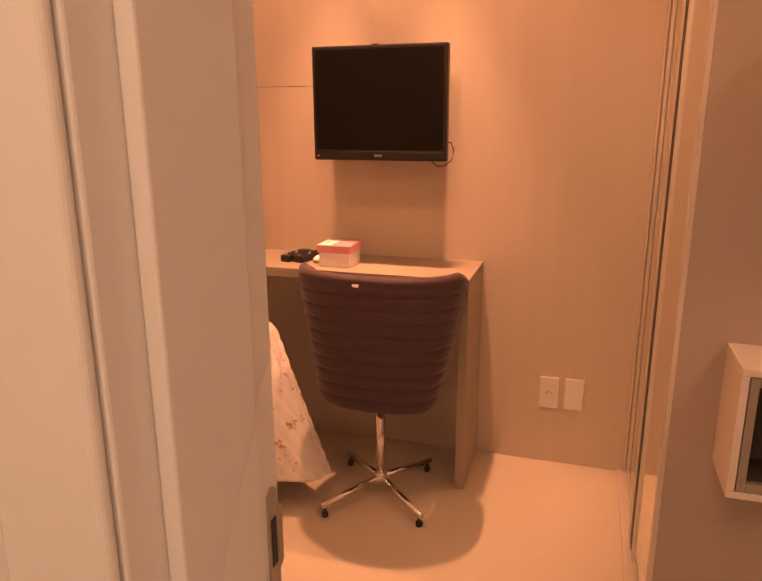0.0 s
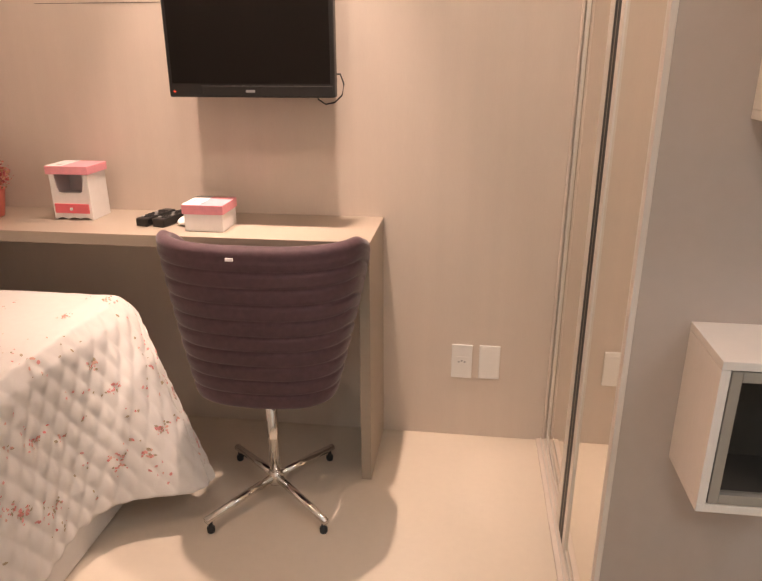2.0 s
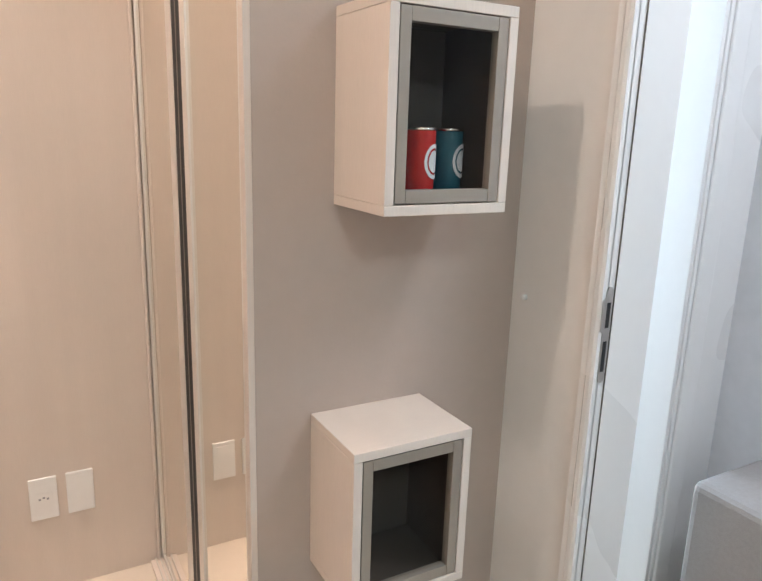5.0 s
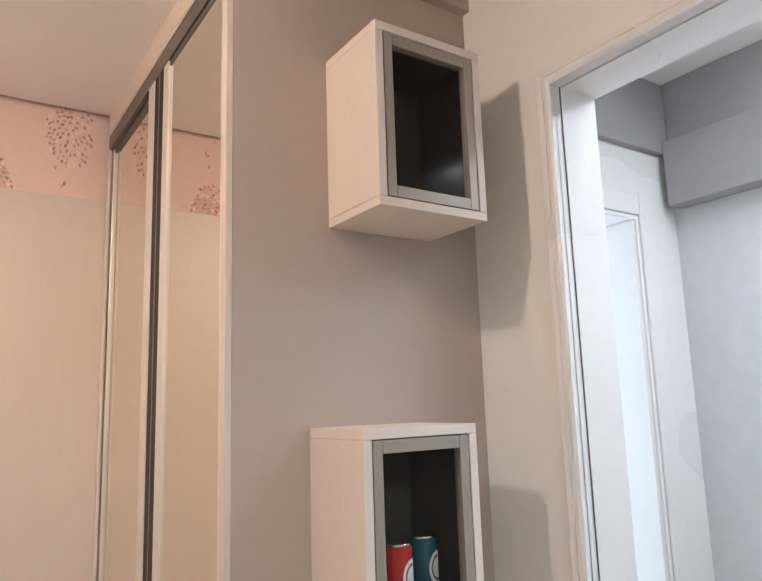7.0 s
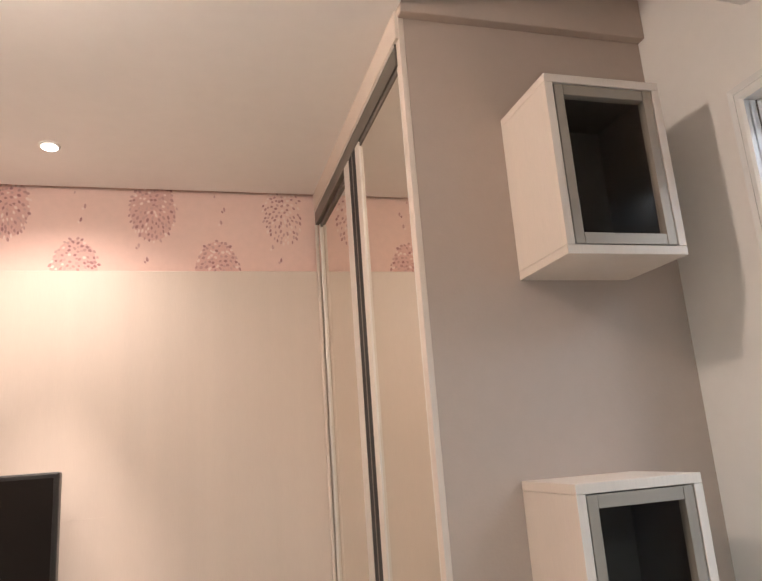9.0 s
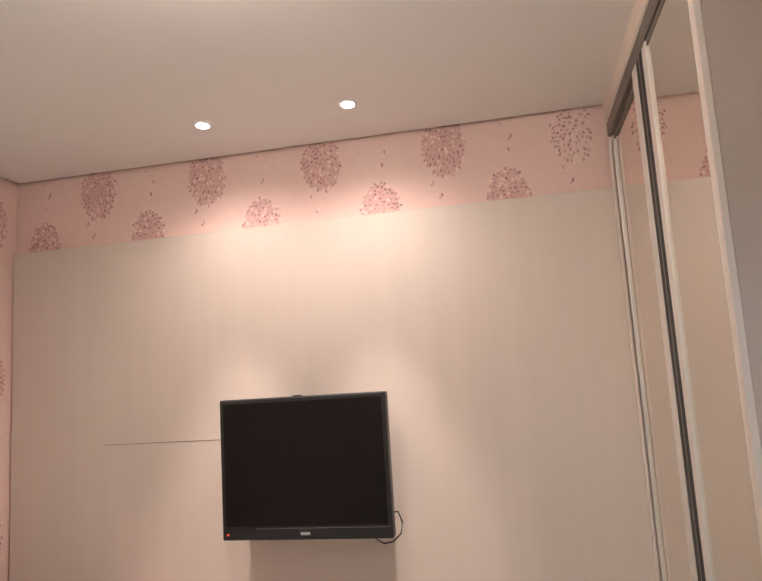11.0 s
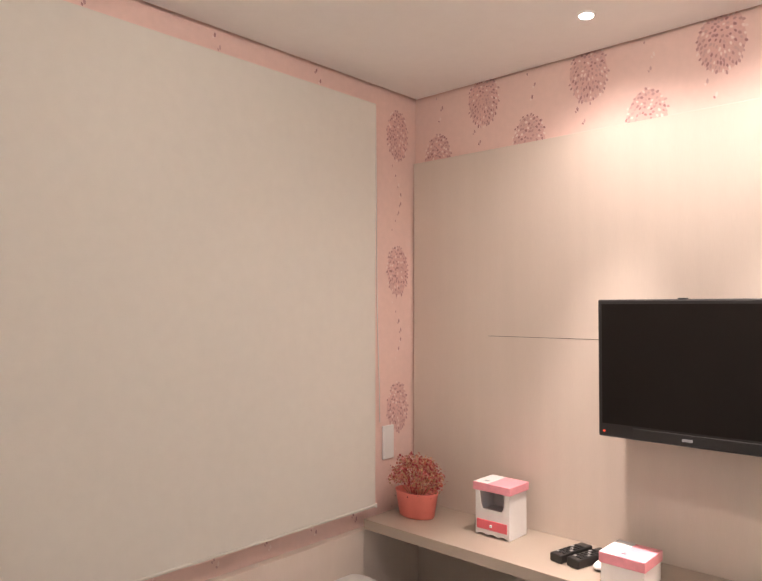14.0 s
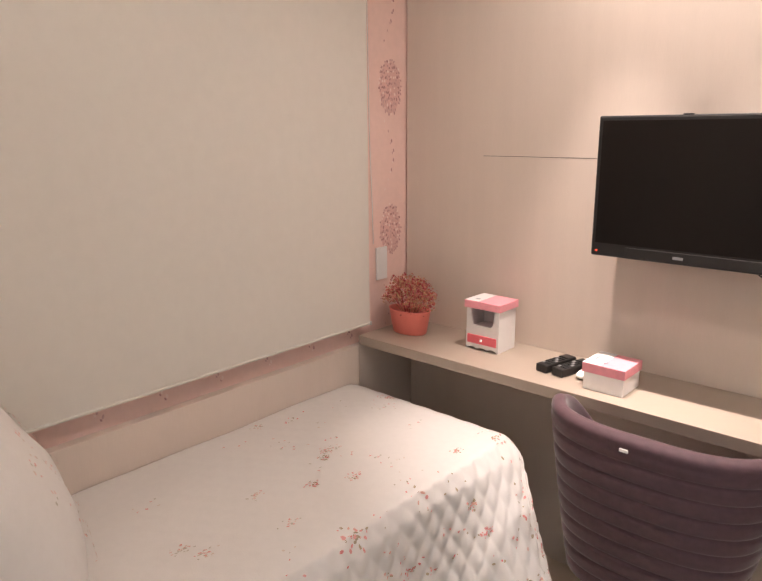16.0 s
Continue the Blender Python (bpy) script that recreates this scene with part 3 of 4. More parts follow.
def tumbler(x, y, glaze, label):
    z = 1.2190
    t = thing("tumbler", (x, y, z), label, "cup", "tumblers in the niche")
    part("body", lathe(x, y, [(0.0001, z), (0.0215, z), (0.0228, z + 0.004), (0.0238, z + 0.088), (0.0242, z + 0.090), (0.0225, z + 0.090), (0.0205, z + 0.008), (0.0001, z + 0.007)]), glaze, t, smooth=True)
    part("rim", lathe(x, y, [(0.0226, z + 0.0895), (0.0246, z + 0.0895), (0.0246, z + 0.0935), (0.0226, z + 0.0935)]), CHROME, t, smooth=True)
    bm = bmesh.new()
    for j, (r0, r1) in enumerate(((0.0, 0.012), (0.0145, 0.019))):
        n = 20
        for k in range(n):
            q = []
            for r, kk in ((r0, k), (r1, k), (r1, k + 1), (r0, k + 1)):
                u, v = r * math.cos(kk * math.tau / n), r * 1.35 * math.sin(kk * math.tau / n)
                an = -1.02 + u / 0.024
                q.append((x + 0.0246 * math.cos(an), y + 0.0246 * math.sin(an), z + 0.045 + v))
            if r0 == 0:
                q = q[:3]
            bm.faces.new([bm.verts.new(p) for p in q])
    part("emblem", bm, EMBLEM, t, "round pale emblem")


tumbler(0.266, -1.026, RED_CUP, "red tumbler with a round pale emblem")
tumbler(0.331, -1.004, TEAL_CUP, "dark teal tumbler with a round pale emblem")


# ---- air conditioner ----
def air_conditioner():
    y0, y1 = -1.93, -1.165
    a = thing("air_conditioner", (XE, -1.55, 2.2), "white split air conditioner above the doorway", "air conditioner")
    prof = [(XE, 2.445), (XE - 0.06, 2.445), (XE - 0.12, 2.435), (XE - 0.155, 2.41), (XE - 0.172, 2.36), (XE - 0.172, 2.30), (XE - 0.158, 2.255), (XE - 0.120, 2.222), (XE - 0.06, 2.205), (XE, 2.20)]
    prof = [(XE - (XE - x) * 0.92, 2.420 - (2.445 - z) * 0.76) for x, z in prof]
    part("body", extrude_y(prof, y0 + 0.02, y1 - 0.02), WHITE_PLASTIC, a, smooth=False)
    for ya, yb in ((y1 - 0.02, y1), (y0, y0 + 0.02)):
        cx, cz = XE - 0.065, 2.35
        inner = [(cx + (x - cx) * 1.0, cz + (z - cz) * 1.0) for x, z in prof]
        bm = bmesh.new()
        out = ya if ya < -1.5 else yb
        inn = yb if ya < -1.5 else ya
        r0 = [bm.verts.new((x, inn, z)) for x, z in inner]
        r1 = [bm.verts.new((min(XE, cx + (x - cx) * 0.97), inn * 0.4 + out * 0.6, cz + (z - cz) * 0.97)) for x, z in inner]
        r2 = [bm.verts.new((min(XE, cx + (x - cx) * 0.90), out, cz + (z - cz) * 0.90)) for x, z in inner]
        n = len(prof)
        for q, r in ((r0, r1), (r1, r2)):
            for k in range(n):
                bm.faces.new((q[k], q[(k + 1) % n], r[(k + 1) % n], r[k]))
        bm.faces.new(r2)
        bm.faces.new(r0)
        bmesh.ops.recalc_face_normals(bm, faces=bm.faces[:])
        part("end_cap", bm, WHITE_PLASTIC, a, smooth=False)
    slot = lambda q: [(XE - (XE - x) * 0.92, 2.420 - (2.445 - z) * 0.76) for x, z in q]
    part("outlet", extrude_y(slot([(XE - 0.119, 2.2222), (XE - 0.086, 2.2128), (XE - 0.087, 2.2098), (XE - 0.120, 2.2192)]), y0 + 0.06, y1 - 0.09), BLACK, a, "black air outlet slot")
    part("louvre", extrude_y(slot([(XE - 0.176, 2.300), (XE - 0.168, 2.262), (XE - 0.172, 2.260), (XE - 0.180, 2.300)]), y0 + 0.055, y1 - 0.045), WHITE_PLASTIC, a)


air_conditioner()


bump = thing("door_bumper", (XE, -0.952, 1.01), "small round white rubber door bumper on the wall", "door bumper")
m = lathe(0, 0, [(0.006, 0.0), (0.006, 0.005), (0.004, 0.009), (0.0001, 0.010)], 14)
m.transform(Matrix.Translation((XE - 0.0003, -0.952, 1.01)) @ pose(0, 0, 0, 0, -90, 0))
part("button", m, WHITE_PLASTIC, bump, smooth=True)


# ---- ceiling lights ----
def downlight(x, y, z):
    d = thing("downlight", (x, y, z), "small recessed round ceiling downlight, lit", "downlight", "recessed ceiling downlights")
    part("ring", lathe(x, y, [(0.022, z - 0.0002), (0.030, z - 0.0002), (0.0295, z - 0.003), (0.0225, z - 0.004)], sx=0.85), WHITE_PLASTIC, d, smooth=True)
    part("lens", lathe(x, y, [(0.0001, z - 0.0045), (0.0222, z - 0.0045), (0.0222, z - 0.001), (0.0001, z - 0.001)], sx=0.85), LAMP_GLOW, d, "glowing lens")


for sx, sy in SPOTS:
    downlight(sx, sy, H)
LX, LY = -0.70, -1.22
cl = thing("ceiling_light", (LX, LY, H), "small opal glass globe ceiling light, lit", "ceiling light")
part("stem", lathe(LX, LY, [(0.035, H - 0.0005), (0.035, H - 0.008), (0.010, H - 0.012), (0.010, H - 0.022)]), WHITE_PLASTIC, cl)
part("shade", lathe(LX, LY, [(0.0105, H - 0.020), (0.028, H - 0.025), (0.042, H - 0.040), (0.046, H - 0.060), (0.041, H - 0.080), (0.026, H - 0.096), (0.0001, H - 0.102)]), DOME_GLOW, cl, "glowing opal glass shade", smooth=True)


# ---- desk ----
def desk():
    d = thing("desk", (-1.25, -0.13, 0), "beige laminate wall desk with a panel leg", "desk")
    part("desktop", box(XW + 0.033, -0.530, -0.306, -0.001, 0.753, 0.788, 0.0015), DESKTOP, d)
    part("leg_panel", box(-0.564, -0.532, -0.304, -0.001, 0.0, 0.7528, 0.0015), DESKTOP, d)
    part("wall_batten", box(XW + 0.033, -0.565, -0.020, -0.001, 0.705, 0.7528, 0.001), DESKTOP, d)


desk()


# ---- television ----
def television():
    x0, x1, z0, z1, y = -1.130, -0.644, 1.167, 1.554, -0.178
    t = thing("television", ((x0 + x1) / 2, y + 0.03, z0), "black flat-screen television on a wall bracket, switched off", "television")
    part("bezel", box(x0, x1, y, y + 0.036, z0, z1, 0.005), BLACK, t)
    part("screen", box(x0 + 0.012, x1 - 0.012, y - 0.0008, y + 0.004, z0 + 0.038, z1 - 0.013), SCREEN, t, "dark glossy screen")
    part("chin", box(x0 + 0.10, x1 - 0.006, y - 0.003, y + 0.002, z0 + 0.003, z0 + 0.032, 0.0015), BLACK, t)
    part("rear_housing", box(x0 + 0.006, x1 - 0.036, y + 0.036, y + 0.150, z0 + 0.015, z1 - 0.03, 0.012), BLACK, t)
    part("bracket", box(-0.94, -0.84, y + 0.150, -0.0005, 1.300, 1.450, 0.003), BLACK, t)
    part("power_light", box(x0 + 0.014, x0 + 0.020, y - 0.0015, y + 0.001, z0 + 0.014, z0 + 0.018), LED_RED, t, "small red standby light")
    part("badge", box(-0.900, -0.874, y - 0.0045, y - 0.0028, z0 + 0.014, z0 + 0.021), GREY_PLASTIC, t, "small pale maker's badge")
    part("lens_dot", box(-0.91, -0.885, y + 0.002, y + 0.012, z1 - 0.001, z1 + 0.003, 0.001), BLACK, t)
    pts = [(x1 - 0.03, y + 0.03, 1.230), (x1 + 0.010, y + 0.03, 1.230), (x1 + 0.020, y + 0.03, 1.203), (x1 + 0.014, y + 0.03, 1.173), (x1 - 0.008, y + 0.03, 1.153), (x1 - 0.034, y + 0.03, 1.148), (x1 - 0.055, y + 0.03, 1.161), (x1 - 0.06, y + 0.03, 1.200)]
    part("cable", tube(pts, 0.0022, 8), BLACK, t, "thin black cable loop", smooth=True)


television()


# ---- sockets ----
def wall_plate(name, label, put, holes):
    """A plate whose put(a, b, o) maps across, up and out to a place."""
    w, h = 0.035, 0.062
    g = thing(name, put(0, 0, 0), label, "socket")
    def slab(a0, a1, b0, b1, o0, o1, bev):
        m = box(a0, a1, b0, b1, o0, o1, bev)
        for v in m.verts:
            v.co = put(*v.co)
        bmesh.ops.recalc_face_normals(m, faces=m.faces[:])
        return m
    part("plate", slab(-w, w, -h, h, 0.0005, 0.008, 0.0025), WHITE_PLASTIC, g)
    part("module", slab(-w * 0.62, w * 0.62, -h * 0.30, h * 0.30, 0.008, 0.0092, 0.0008) if holes else slab(-w * 0.8, w * 0.8, -h * 0.8, h * 0.8, 0.008, 0.0086, 0.0005), WHITE_PLASTIC, g)
    if holes:
        for a in (-0.010, 0.0, 0.010):
            part("pin_hole", slab(a - 0.0028, a + 0.0028, -0.003 + (0.004 if a == 0 else 0), 0.003 + (0.004 if a == 0 else 0), 0.0092, 0.0096, 0), GREY_PLASTIC, g)


wall_plate("wall_socket", "white rectangular wall socket with three pin holes", lambda a, b, o: (-0.262 + a, -o, 0.292 + b), True)
wall_plate("blank_plate", "white blank rectangular wall plate", lambda a, b, o: (-0.169 + a, -o, 0.293 + b), False)
wall_plate("wall_switch", "white wall plate beside the blind cord", lambda a, b, o: (XW + o, -0.147 - a * 0.85, 1.030 + b), False)


# ---- roller blind ----
def roller_blind():
    x = XW + 0.048
    b = thing("roller_blind", (x, -1.1, 0.84), "drawn cream fabric roller blind over the window", "roller blind")
    y0, y1 = -1.96, -0.262
    bm = bmesh.new()
    nu, nv = 40, 24
    rows = []
    for j in range(nv + 1):
        z = 0.831 + (2.267 - 0.831) * j / nv
        rows.append([bm.verts.new((x + 0.0009 * math.sin(i * 0.6 + 0.8 * math.sin(j * 0.25)) * (1 - abs(2 * j / nv - 1) ** 3), y0 + (y1 - y0) * i / nu, z)) for i in range(nu + 1)])
    for a, c in zip(rows, rows[1:]):
        for i in range(nu):
            bm.faces.new((a[i], a[i + 1], c[i + 1], c[i]))
    fab = part("fabric", bm, BLIND, b)
    so = fab.modifiers.new("thick", "SOLIDIFY")
    so.thickness = 0.0015
    bar = part("bottom_bar", box(x - 0.004, x + 0.004, y0, y1, 0.823, 0.832, 0.003, seg=3), BLIND, b, "cream bottom bar")
    part("end_cap", box(x - 0.006, x + 0.006, y1, y1 + 0.006, 0.820, 0.835, 0.003), WHITE_PLASTIC, bar)
    part("roller", tube([(XW + 0.024, y0, 2.257), (XW + 0.024, y1 - 0.004, 2.257)], 0.018, 20), WHITE_PLASTIC, b, smooth=True)
    pts = [(x - 0.01, y1 + 0.010, 2.26), (x - 0.012, y1 + 0.016, 1.9), (x - 0.02, y1 + 0.030, 1.5), (x - 0.03, y1 + 0.052, 1.25), (XW + 0.012, y1 + 0.062, 1.11)]
    part("cord", tube(pts, 0.0016, 8), WHITE_PLASTIC, b, "thin white pull cord", smooth=True)


roller_blind()

# ---- bed ----
BX0, BX1, BY0, BY1, BZ = XW + 0.034, -1.300, -2.005, -0.335, 0.615
bed = thing("bed", (-1.62, -1.15, 0), "single bed with a white skirted base along the window wall", "bed")
part("base", box(BX0, BX1 + 0.045, BY0 + 0.01, BY1 - 0.02, 0.0, 0.34, 0.012), LINEN, bed, "white skirted bed base")
part("mattress", box(BX0 + 0.005, BX1 - 0.01, BY0 + 0.01, BY1 - 0.01, 0.341, BZ - 0.010, 0.03, seg=4), LINEN, bed)


def quilt_point(a, b, lift=0.0):
    """The bedspread's surface: a runs across from the wall, b along from the head; past the edges it hangs."""
    A, B = BX1 - BX0, BY1 - BY0
    da, db, r = max(0.0, a - A), max(0.0, b - B), 0.045
    d = max(da, db)
    near = math.exp(-((min(b, B) - B) / 0.24) ** 2)
    h = 0.0092 * (abs(math.sin(math.pi * (0.66 * a + b) / 0.062)) * abs(math.sin(math.pi * (0.66 * a - b) / 0.062))) ** 0.55
    soft = 0.004 * noise.noise(Vector((a * 4, b * 4, 0))) + 0.006 * noise.noise(Vector((a * 1.7, b * 1.7, 5)))
    if d == 0:
        edge = min(A - a, B - b)
        z = BZ + soft + 0.08 * h - (0.012 * max(0, 1 - edge / r) ** 2)
        return Vector((BX0 + a, BY0 + b, z + lift))
    k = d / 0.57
    wave = 0.012 * math.sin(b * 13 + 1.0) * k * (1 - near)
    ox = (0.030 * min(1, d / 0.05) + (0.035 + 0.300 * near) * k + wave) * (da / d if d else 0)
    oy = (0.020 * min(1, d / 0.05) + 0.012 * k) * (db / d if d else 0) - 0.22 * near * k * (da / d)
    z = BZ - 0.012 - max(0.0, d - 0.012) + 0.02 * k * (1 - near) * math.sin(b * 5)
    x, y = BX0 + min(a, A) + ox, BY0 + min(b, B) + oy
    if da >= db:
        x += h + lift + soft * 0.7
    else:
        y += (h + lift + soft) * 0.5
    return Vector((x, y, z))


def bedspread():
    q = thing("bedspread", (-1.62, -1.15, BZ), "white quilted bedspread with small pink flower sprigs, hanging over the bed", "bedspread")
    bm = bmesh.new()
    A, B = BX1 - BX0 + 0.500, BY1 - BY0 + 0.46
    nu, nv = 170, 270
    vs = [[bm.verts.new(quilt_point(A * i / nu, B * j / nv)) for i in range(nu + 1)] for j in range(nv + 1)]
    for r0, r1 in zip(vs, vs[1:]):
        for i in range(nu):
            bm.faces.new((r0[i], r0[i + 1], r1[i + 1], r1[i]))
    cloth = part("quilt", bm, QUILT, q, smooth=True)
    so = cloth.modifiers.new("thick", "SOLIDIFY")
    so.thickness, so.offset = 0.004, -1
    rng = random.Random(11)
    top, side = bmesh.new(), bmesh.new()
    edge_a, edge_b = BX1 - BX0, BY1 - BY0
    for c in range(190):
        a, b = rng.uniform(0.03, A - 0.05), rng.uniform(0.30, B - 0.05)
        on_top = a < edge_a and b < edge_b
        if on_top and rng.random() < 0.35 + 0.35 * (b < 1.0):
            continue
        kind = rng.random()
        bold = not on_top or (b > 0.95 and rng.random() < 0.4)
        n = rng.randint(14, 24) if kind < 0.35 else rng.randint(3, 7)
        spread = 0.014 if kind < 0.35 else 0.024
        for _ in range(n):
            pa, pb = a + rng.gauss(0, spread * 0.6), b + rng.gauss(0, spread)
            if 0.01 < pa < A - 0.01 and 0.01 < pb < B - 0.01:
                dab(side if bold else top, lambda u, v: quilt_point(u, v, 0.0016), pa, pb, rng.uniform(0.003, 0.0062 if on_top else 0.0078), rng.uniform(0, 6.28))
    tagged(part("flower_print", top, SPRIGS_PALE, cloth), kind="stuff")
    tagged(part("flower_print", side, SPRIGS, cloth), kind="stuff")


def soft_block(m, hx, hy, hz, p, nu=40, nv=24, puff=0.0):
    """A pillow-like superellipsoid under the pose m."""
    bm = bmesh.new()
    rows = []
    s = lambda c, e: math.copysign(abs(c) ** e, c)
    for j in range(nv + 1):
        v = -math.pi / 2 + math.pi * j / nv
        row = []
        for i in range(nu):
            u = math.tau * i / nu
            x, y, z = hx * s(math.cos(v), 0.7) * s(math.cos(u), p), hy * s(math.cos(v), 0.7) * s(math.sin(u), p), hz * s(math.sin(v), 0.9)
            z *= 1 - 0.45 * (abs(x / hx) ** 3 + abs(y / hy) ** 3) / 2
            z += puff * noise.noise(Vector((x * 9, y * 9, z * 9 + 3)))
            row.append(bm.verts.new(m @ Vector((x, y, z))))
        rows.append(row)
    for a, b in zip(rows, rows[1:]):
        for i in range(nu):
            bm.faces.new((a[i], a[(i + 1) % nu], b[(i + 1) % nu], b[i]))
    bmesh.ops.remove_doubles(bm, verts=bm.verts[:], dist=1e-5)
    bmesh.ops.recalc_face_normals(bm, faces=bm.faces[:])
    return bm


def cloth_mat():
    m = mat("quilted_cotton", (0.74, 0.71, 0.675), 0.85, var=0.03, scale=5, bump=0.25, bscale=260, sheen=0.15)
    return m


QUILT = cloth_mat()
bedspread()
pil = thing("pillow", (-1.66, -1.70, 0.66), "plump white pillow with faint flower sprigs at the bed head", "pillow")
part("cover", soft_block(pose(-1.638, -1.700, 0.882, -60, 0, -15), 0.26, 0.30, 0.15, 0.45, puff=0.010), QUILT, pil, smooth=True)


rng = random.Random(21)
bm = bmesh.new()
PM = pose(-1.638, -1.700, 0.882, -60, 0, -15)
for c in range(34):
    u, v = rng.uniform(-0.7, 0.7), rng.uniform(-0.6, 0.75)
    for _ in range(rng.randint(3, 9)):
        p, q = u + rng.gauss(0, 0.05), v + rng.gauss(0, 0.05)
        if abs(p) < 0.8 and abs(q) < 0.85:
            dab(bm, lambda a, b: PM @ Vector((a, b, 0.151 * (1 - 0.16 * (abs(a / 0.26) ** 3 + abs(b / 0.30) ** 3)) * max(0.02, 1 - max(abs(a / 0.26), abs(b / 0.30)) ** 3) ** 0.35 + 0.003)), p * 0.26, q * 0.30, rng.uniform(0.003, 0.006), rng.uniform(0, 6.28))
tagged(part("flower_print", bm, SPRIGS_PALE, pil), kind="stuff")


# ---- chair ----
def chair():
    cx, cy = -0.812, -0.412
    c = thing("swivel_chair", (cx, cy, 0), "plum velvet swivel chair with stitched channels on a chrome four-star base", "chair")
    z0, z1 = 0.375, 0.846

    def shell(a, v, off):
        """a: turn round the back, -1 to 1; v: 0 low to 1 rim; off: outward from the mid surface."""
        th = a * radians(136)
        w = 0.185 + 0.082 * v ** 0.85 + off
        dep = 0.110 + 0.075 * v ** 0.9 + off
        x = cx + 0.018 * v + w * math.copysign(abs(math.sin(th)) ** 0.78, math.sin(th))
        y = cy - 0.010 - dep * math.copysign(abs(math.cos(th)) ** 0.78, math.cos(th))
        drop = 0.16 * max(0.0, abs(a) - 0.55) ** 1.5 * 4.2
        z = z0 + (z1 - z0 - drop - 0.022 * (1 - a * a) * 0.6) * v
        return Vector((x, y, z))

    inset = lambda a: 0.056 - 0.026 * min(1.0, abs(a) * 1.5)
    nu, nv, n_ch = 60, 90, 10
    bm = bmesh.new()
    ring = []
    for j in range(nv + 1):
        v = j / nv
        ph = v * n_ch % 1.0
        ch = 0.0065 * (1 - (2 * ph - 1) ** 4) if v < 0.96 else 0.004
        ring.append([shell(-1 + 2 * i / nu, v, 0.012 + ch - 0.0045) for i in range(nu + 1)])
    rim = []
    for j in range(1, 7):
        an = math.pi * j / 7
        rim.append([shell(-1 + 2 * i / nu, 1.0, 0.012 - inset(-1 + 2 * i / nu) * (1 - math.cos(an)) / 2) + Vector((0, 0, 0.018 * math.sin(an))) for i in range(nu + 1)])
    inner = [[shell(-1 + 2 * i / nu, v, 0.012 - inset(-1 + 2 * i / nu)) for i in range(nu + 1)] for v in (1.0, 0.8, 0.6, 0.4, 0.22)]
    rows = [[bm.verts.new(p) for p in r] for r in ring + rim + inner]
    for a, b in zip(rows, rows[1:]):
        for i in range(nu):
            bm.faces.new((a[i], a[i + 1], b[i + 1], b[i]))
    for i in (0, nu):
        col = [r[i] for r in rows]
        bm.faces.new(col if i else col[::-1])
    bmesh.ops.recalc_face_normals(bm, faces=bm.faces[:])
    part("shell", bm, VELVET, c, "channel-stitched plum velvet shell", smooth=True)
    part("seat", soft_block(pose(cx, cy + 0.075, 0.445), 0.185, 0.205, 0.065, 0.5), VELVET, c, smooth=True)
    part("seat_pan", lathe(cx, cy, [(0.06, 0.362), (0.17, 0.374), (0.175, 0.382), (0.0001, 0.386)], sx=1.05, sy=0.75), VELVET, c, smooth=True)
    part("post", tube([(cx, cy, 0.045), (cx, cy, 0.368)], 0.0165, 24), CHROME, c, "chrome post", smooth=True)
    part("hub", lathe(cx, cy, [(0.012, 0.040), (0.022, 0.044), (0.0235, 0.060), (0.0225, 0.082), (0.018, 0.088), (0.0168, 0.089)]), CHROME, c, smooth=True)
    for ang in (-126, -40, 58, 137):
        ca, sa = math.cos(radians(ang)), math.sin(radians(ang))
        R = 0.250
        leg = part("leg", tube([(cx + ca * 0.018, cy + sa * 0.018, 0.066), (cx + ca * R * 0.5, cy + sa * R * 0.5, 0.056), (cx + ca * R, cy + sa * R, 0.043)], [0.0125, 0.0120, 0.0112], 16), CHROME, c, smooth=True)
        gx, gy = cx + ca * (R - 0.014), cy + sa * (R - 0.014)
        part("glide", lathe(gx, gy, [(0.010, 0.0), (0.0115, 0.003), (0.0115, 0.016), (0.006, 0.018), (0.006, 0.034)], 16), BLACK, leg, smooth=True)
    tag = shell(-0.02, 0.985, 0.020)
    part("label_tag", box(tag.x - 0.010, tag.x + 0.010, tag.y - 0.003, tag.y + 0.001, tag.z - 0.004, tag.z + 0.004, 0.001), BOX_WHITE, c, "small white label tag")


chair()

# ---- things on the desk ----
DZ = 0.7883


def lidded_box():
    x0, x1, y0, y1 = -1.094, -0.976, -0.250, -0.132
    g = thing("gift_box", ((x0 + x1) / 2, (y0 + y1) / 2, DZ), "small white card box with a pink and white lid", "box")
    part("body", box(x0, x1, y0, y1, DZ, DZ + 0.055, 0.0015), BOX_WHITE, g)
    lid = part("lid", box(x0 - 0.004, x1 + 0.004, y0 - 0.004, y1 + 0.004, DZ + 0.052, DZ + 0.080, 0.0015), BOX_PINK, g, "pink lid")
    part("lid_corner", box(x0 - 0.003, x0 + 0.050, y0 - 0.003, y1 + 0.003, DZ + 0.0802, DZ + 0.0808), BOX_WHITE, lid, "white printed corner")
    part("lid_print", box(x0 + 0.012, x0 + 0.020, y0 + 0.04, y0 + 0.075, DZ + 0.0808, DZ + 0.0812), GREY_PLASTIC, lid)
    part("lid_print", box(x0 + 0.045, x0 + 0.060, y0 + 0.02, y0 + 0.028, DZ + 0.0808, DZ + 0.0812), BOX_ROSE, lid)


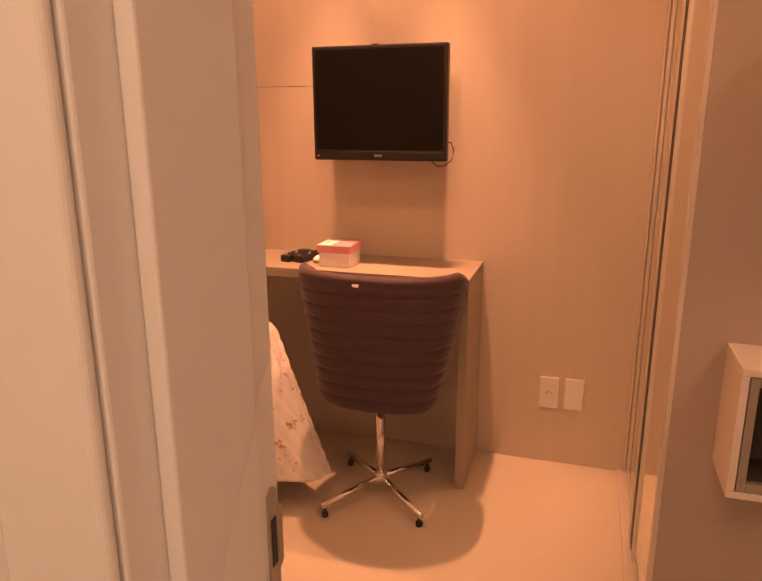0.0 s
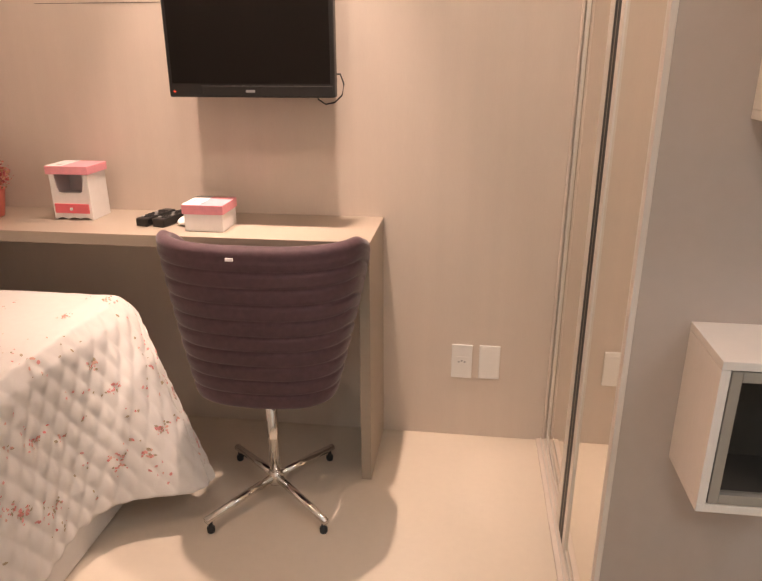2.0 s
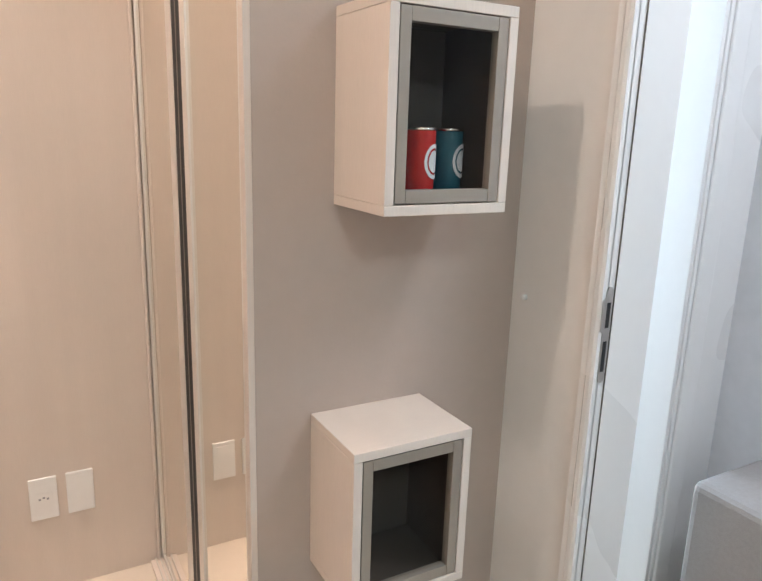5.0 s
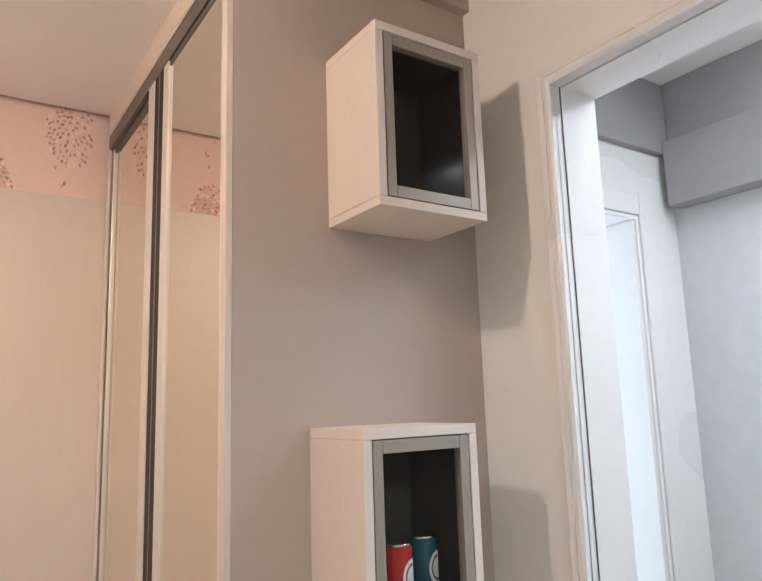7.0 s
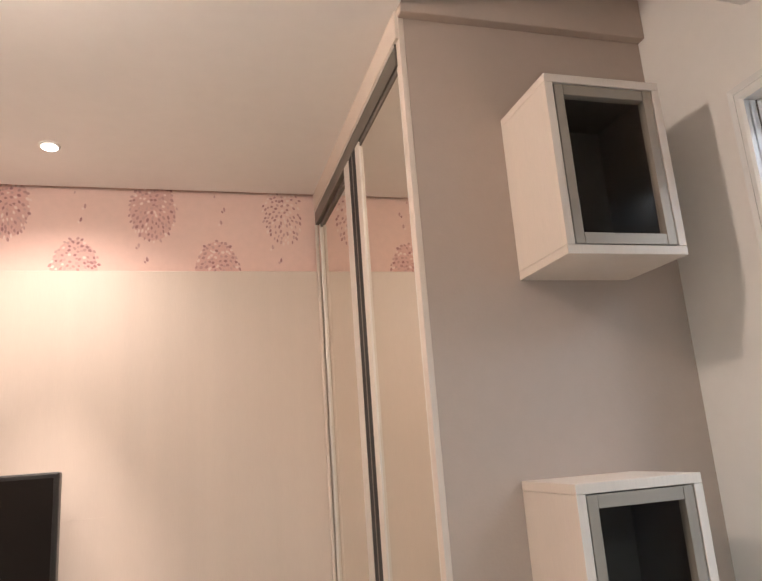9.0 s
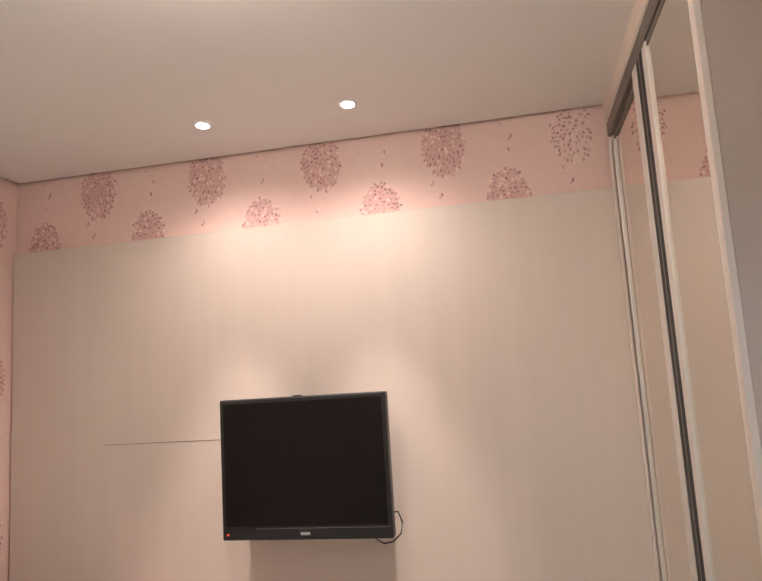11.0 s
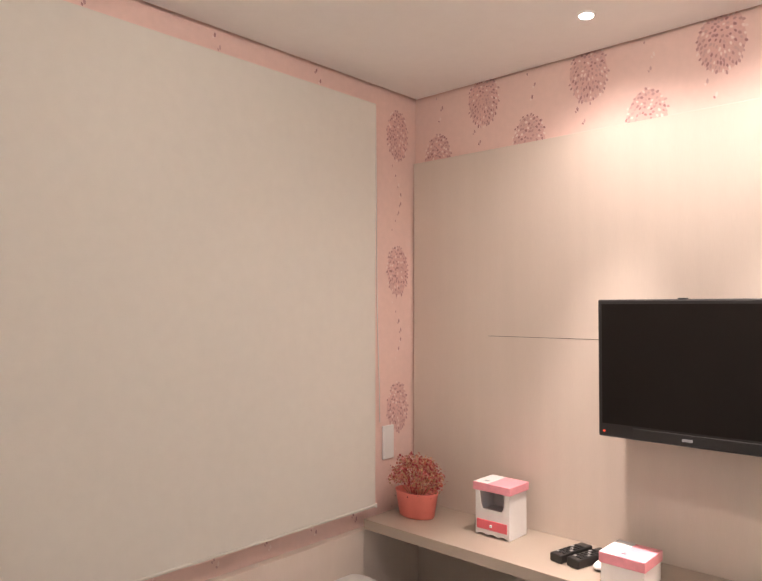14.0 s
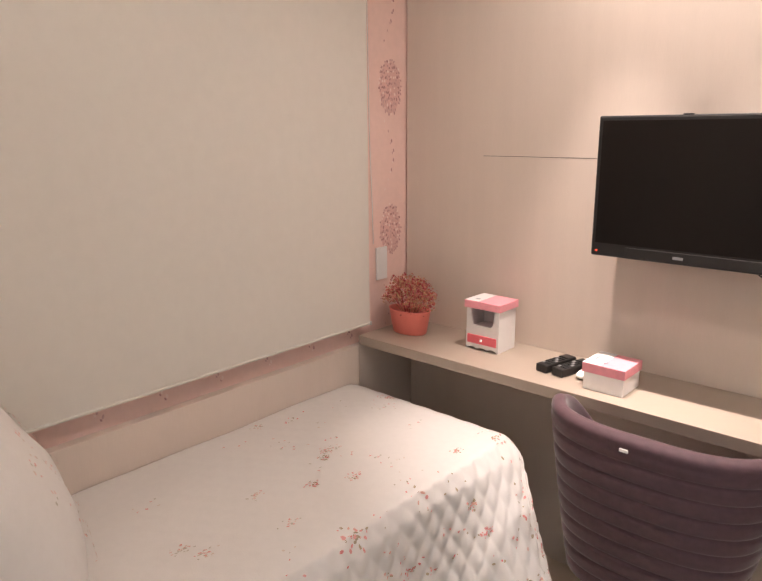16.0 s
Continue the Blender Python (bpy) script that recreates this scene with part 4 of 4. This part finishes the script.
def drawer_caddy():
    x0, x1, y0, y1, t = -1.566, -1.436, -0.160, -0.055, 0.006
    g = thing("drawer_caddy", ((x0 + x1) / 2, (y0 + y1) / 2, DZ), "white card caddy with a rose drawer, pink lid and curved opening", "caddy")
    zt = DZ + 0.144
    part("side", box(x0, x0 + t, y0, y1, DZ, zt, 0.001), BOX_WHITE, g)
    part("side", box(x1 - t, x1, y0, y1, DZ, zt, 0.001), BOX_WHITE, g)
    part("back", box(x0 + t, x1 - t, y1 - t, y1, DZ + 0.01, zt), BOX_WHITE, g)
    part("shelf", box(x0 + t, x1 - t, y0 + 0.004, y1 - t, DZ + 0.068, DZ + 0.072), BOX_WHITE, g)
    # front board with a curved opening at its top and a scalloped foot
    bm = bmesh.new()
    top, bot = [], []
    n = 40
    for k in range(n + 1):
        u = k / n
        x = x0 + t + (x1 - x0 - 2 * t) * u
        s = abs(2 * u - 1)
        cut = 0.058 if s < 0.55 else (0.058 * math.sqrt(max(0, 1 - ((s - 0.55) / 0.25) ** 2)) if s < 0.8 else 0.0)
        top.append((x, zt - cut))
        bot.append((x, DZ + 0.002 + 0.006 * abs(math.sin(u * math.pi * 3))))
    for yy in (y0, y0 + t):
        va, vb = [bm.verts.new((x, yy, z)) for x, z in top], [bm.verts.new((x, yy, z)) for x, z in bot]
        for k in range(n):
            bm.faces.new((vb[k], vb[k + 1], va[k + 1], va[k]))
        if yy == y0:
            fa, fb = va, vb
    for k in range(n):
        bm.faces.new((fa[k], fa[k + 1], va[k + 1], va[k]))
    bmesh.ops.recalc_face_normals(bm, faces=bm.faces[:])
    part("front", bm, BOX_WHITE, g)
    dr = part("drawer", box(x0 + 0.008, x1 - 0.008, y0 - 0.005, y0 - 0.0005, DZ + 0.022, DZ + 0.052, 0.001), BOX_ROSE, g, "rose-red drawer front")
    part("knob", box((x0 + x1) / 2 - 0.004, (x0 + x1) / 2 + 0.004, y0 - 0.011, y0 - 0.0052, DZ + 0.032, DZ + 0.041, 0.0018), BOX_WHITE, dr)
    lid = part("lid", box(x0 - 0.006, x1 + 0.006, y0 - 0.006, y1 + 0.006, zt + 0.0005, zt + 0.026, 0.0015), BOX_PINK, g, "pink lid")
    part("lid_corner", box(x0 - 0.004, x0 + 0.050, y0 - 0.004, y1 + 0.004, zt + 0.0262, zt + 0.0268), BOX_WHITE, lid, "white printed corner")
    part("lid_print", box(x0 + 0.020, x0 + 0.036, y0 + 0.02, y0 + 0.032, zt + 0.0268, zt + 0.0272), GREY_PLASTIC, lid)


def remote(m, label):
    g = thing("remote_control", m.translation, label, "remote control", "remote controls on the desk")
    def put(bm):
        bm.transform(m @ Matrix.Scale(1.18, 4))
        return bm
    body = part("body", put(box(-0.018, 0.018, -0.062, 0.062, 0.0, 0.022, 0.004)), BLACK, g)
    for i in range(3):
        for j in range(6):
            part("button", put(box(-0.012 + 0.0095 * i, -0.0055 + 0.0095 * i, -0.045 + 0.014 * j, -0.037 + 0.014 * j, 0.0221, 0.0238)), GREY_PLASTIC if (i + j) % 4 == 0 else RUBBER, body)


lidded_box()
drawer_caddy()
remote(pose(-1.232, -0.145, DZ, 0, 0, -12), "black remote control lying on the desk")
remote(pose(-1.176, -0.148, DZ, 0, 0, -14), "black remote control lying beside another one")
ms = thing("computer_mouse", (-1.128, -0.170, DZ), "small rounded white plastic gadget beside the box", "gadget")
part("shell", soft_block(pose(-1.128, -0.165, DZ + 0.011), 0.018, 0.038, 0.0125, 0.7, 24, 12), WHITE_PLASTIC, ms, smooth=True)


def planter():
    x, y = -1.826, -0.150
    g = thing("planter", (x, y, DZ), "coral planter with dried red and orange flowers", "planter")
    part("pot", lathe(x, y, [(0.0001, DZ), (0.056, DZ), (0.060, DZ + 0.004), (0.073, DZ + 0.086), (0.075, DZ + 0.090), (0.069, DZ + 0.090), (0.060, DZ + 0.080), (0.0001, DZ + 0.079)], sx=1.18, sy=0.8), CORAL, g, smooth=True)
    rng = random.Random(8)
    stems, petals = bmesh.new(), bmesh.new()
    for k in range(64):
        an, r = rng.uniform(0, math.tau), math.sqrt(rng.random())
        tip = Vector((x + 0.096 * r * math.cos(an), y + 0.080 * r * math.sin(an), DZ + 0.118 + 0.085 * (1 - r * r) * rng.uniform(0.7, 1.1) + rng.uniform(-0.015, 0.015)))
        root = Vector((x + (tip.x - x) * 0.35, y + (tip.y - y) * 0.35, DZ + 0.078))
        merge(tube([root, root.lerp(tip, 0.5) + Vector((0, 0, 0.01)), tip], 0.0011, 5, False), stems)
        for _ in range(34):
            c = tip + Vector((rng.gauss(0, 0.011), rng.gauss(0, 0.011), rng.gauss(0, 0.012)))
            if c.y > -0.006 or c.x < XW + 0.006:
                continue
            n1 = Vector((rng.uniform(-1, 1), rng.uniform(-1, 1), rng.uniform(-1, 1))).normalized()
            n2 = n1.orthogonal().normalized()
            s = rng.uniform(0.0035, 0.0065)
            petals.faces.new([petals.verts.new(c + s * q) for q in (n1, n2 * 0.6 + n1.cross(n2) * 0.25, -n1, -n2 * 0.6 + n1.cross(n2) * 0.25)])
    part("stems", stems, PETALS, g)
    tagged(part("blossoms", petals, PETALS, g, "dried red and orange blossoms"), kind="stuff")


planter()
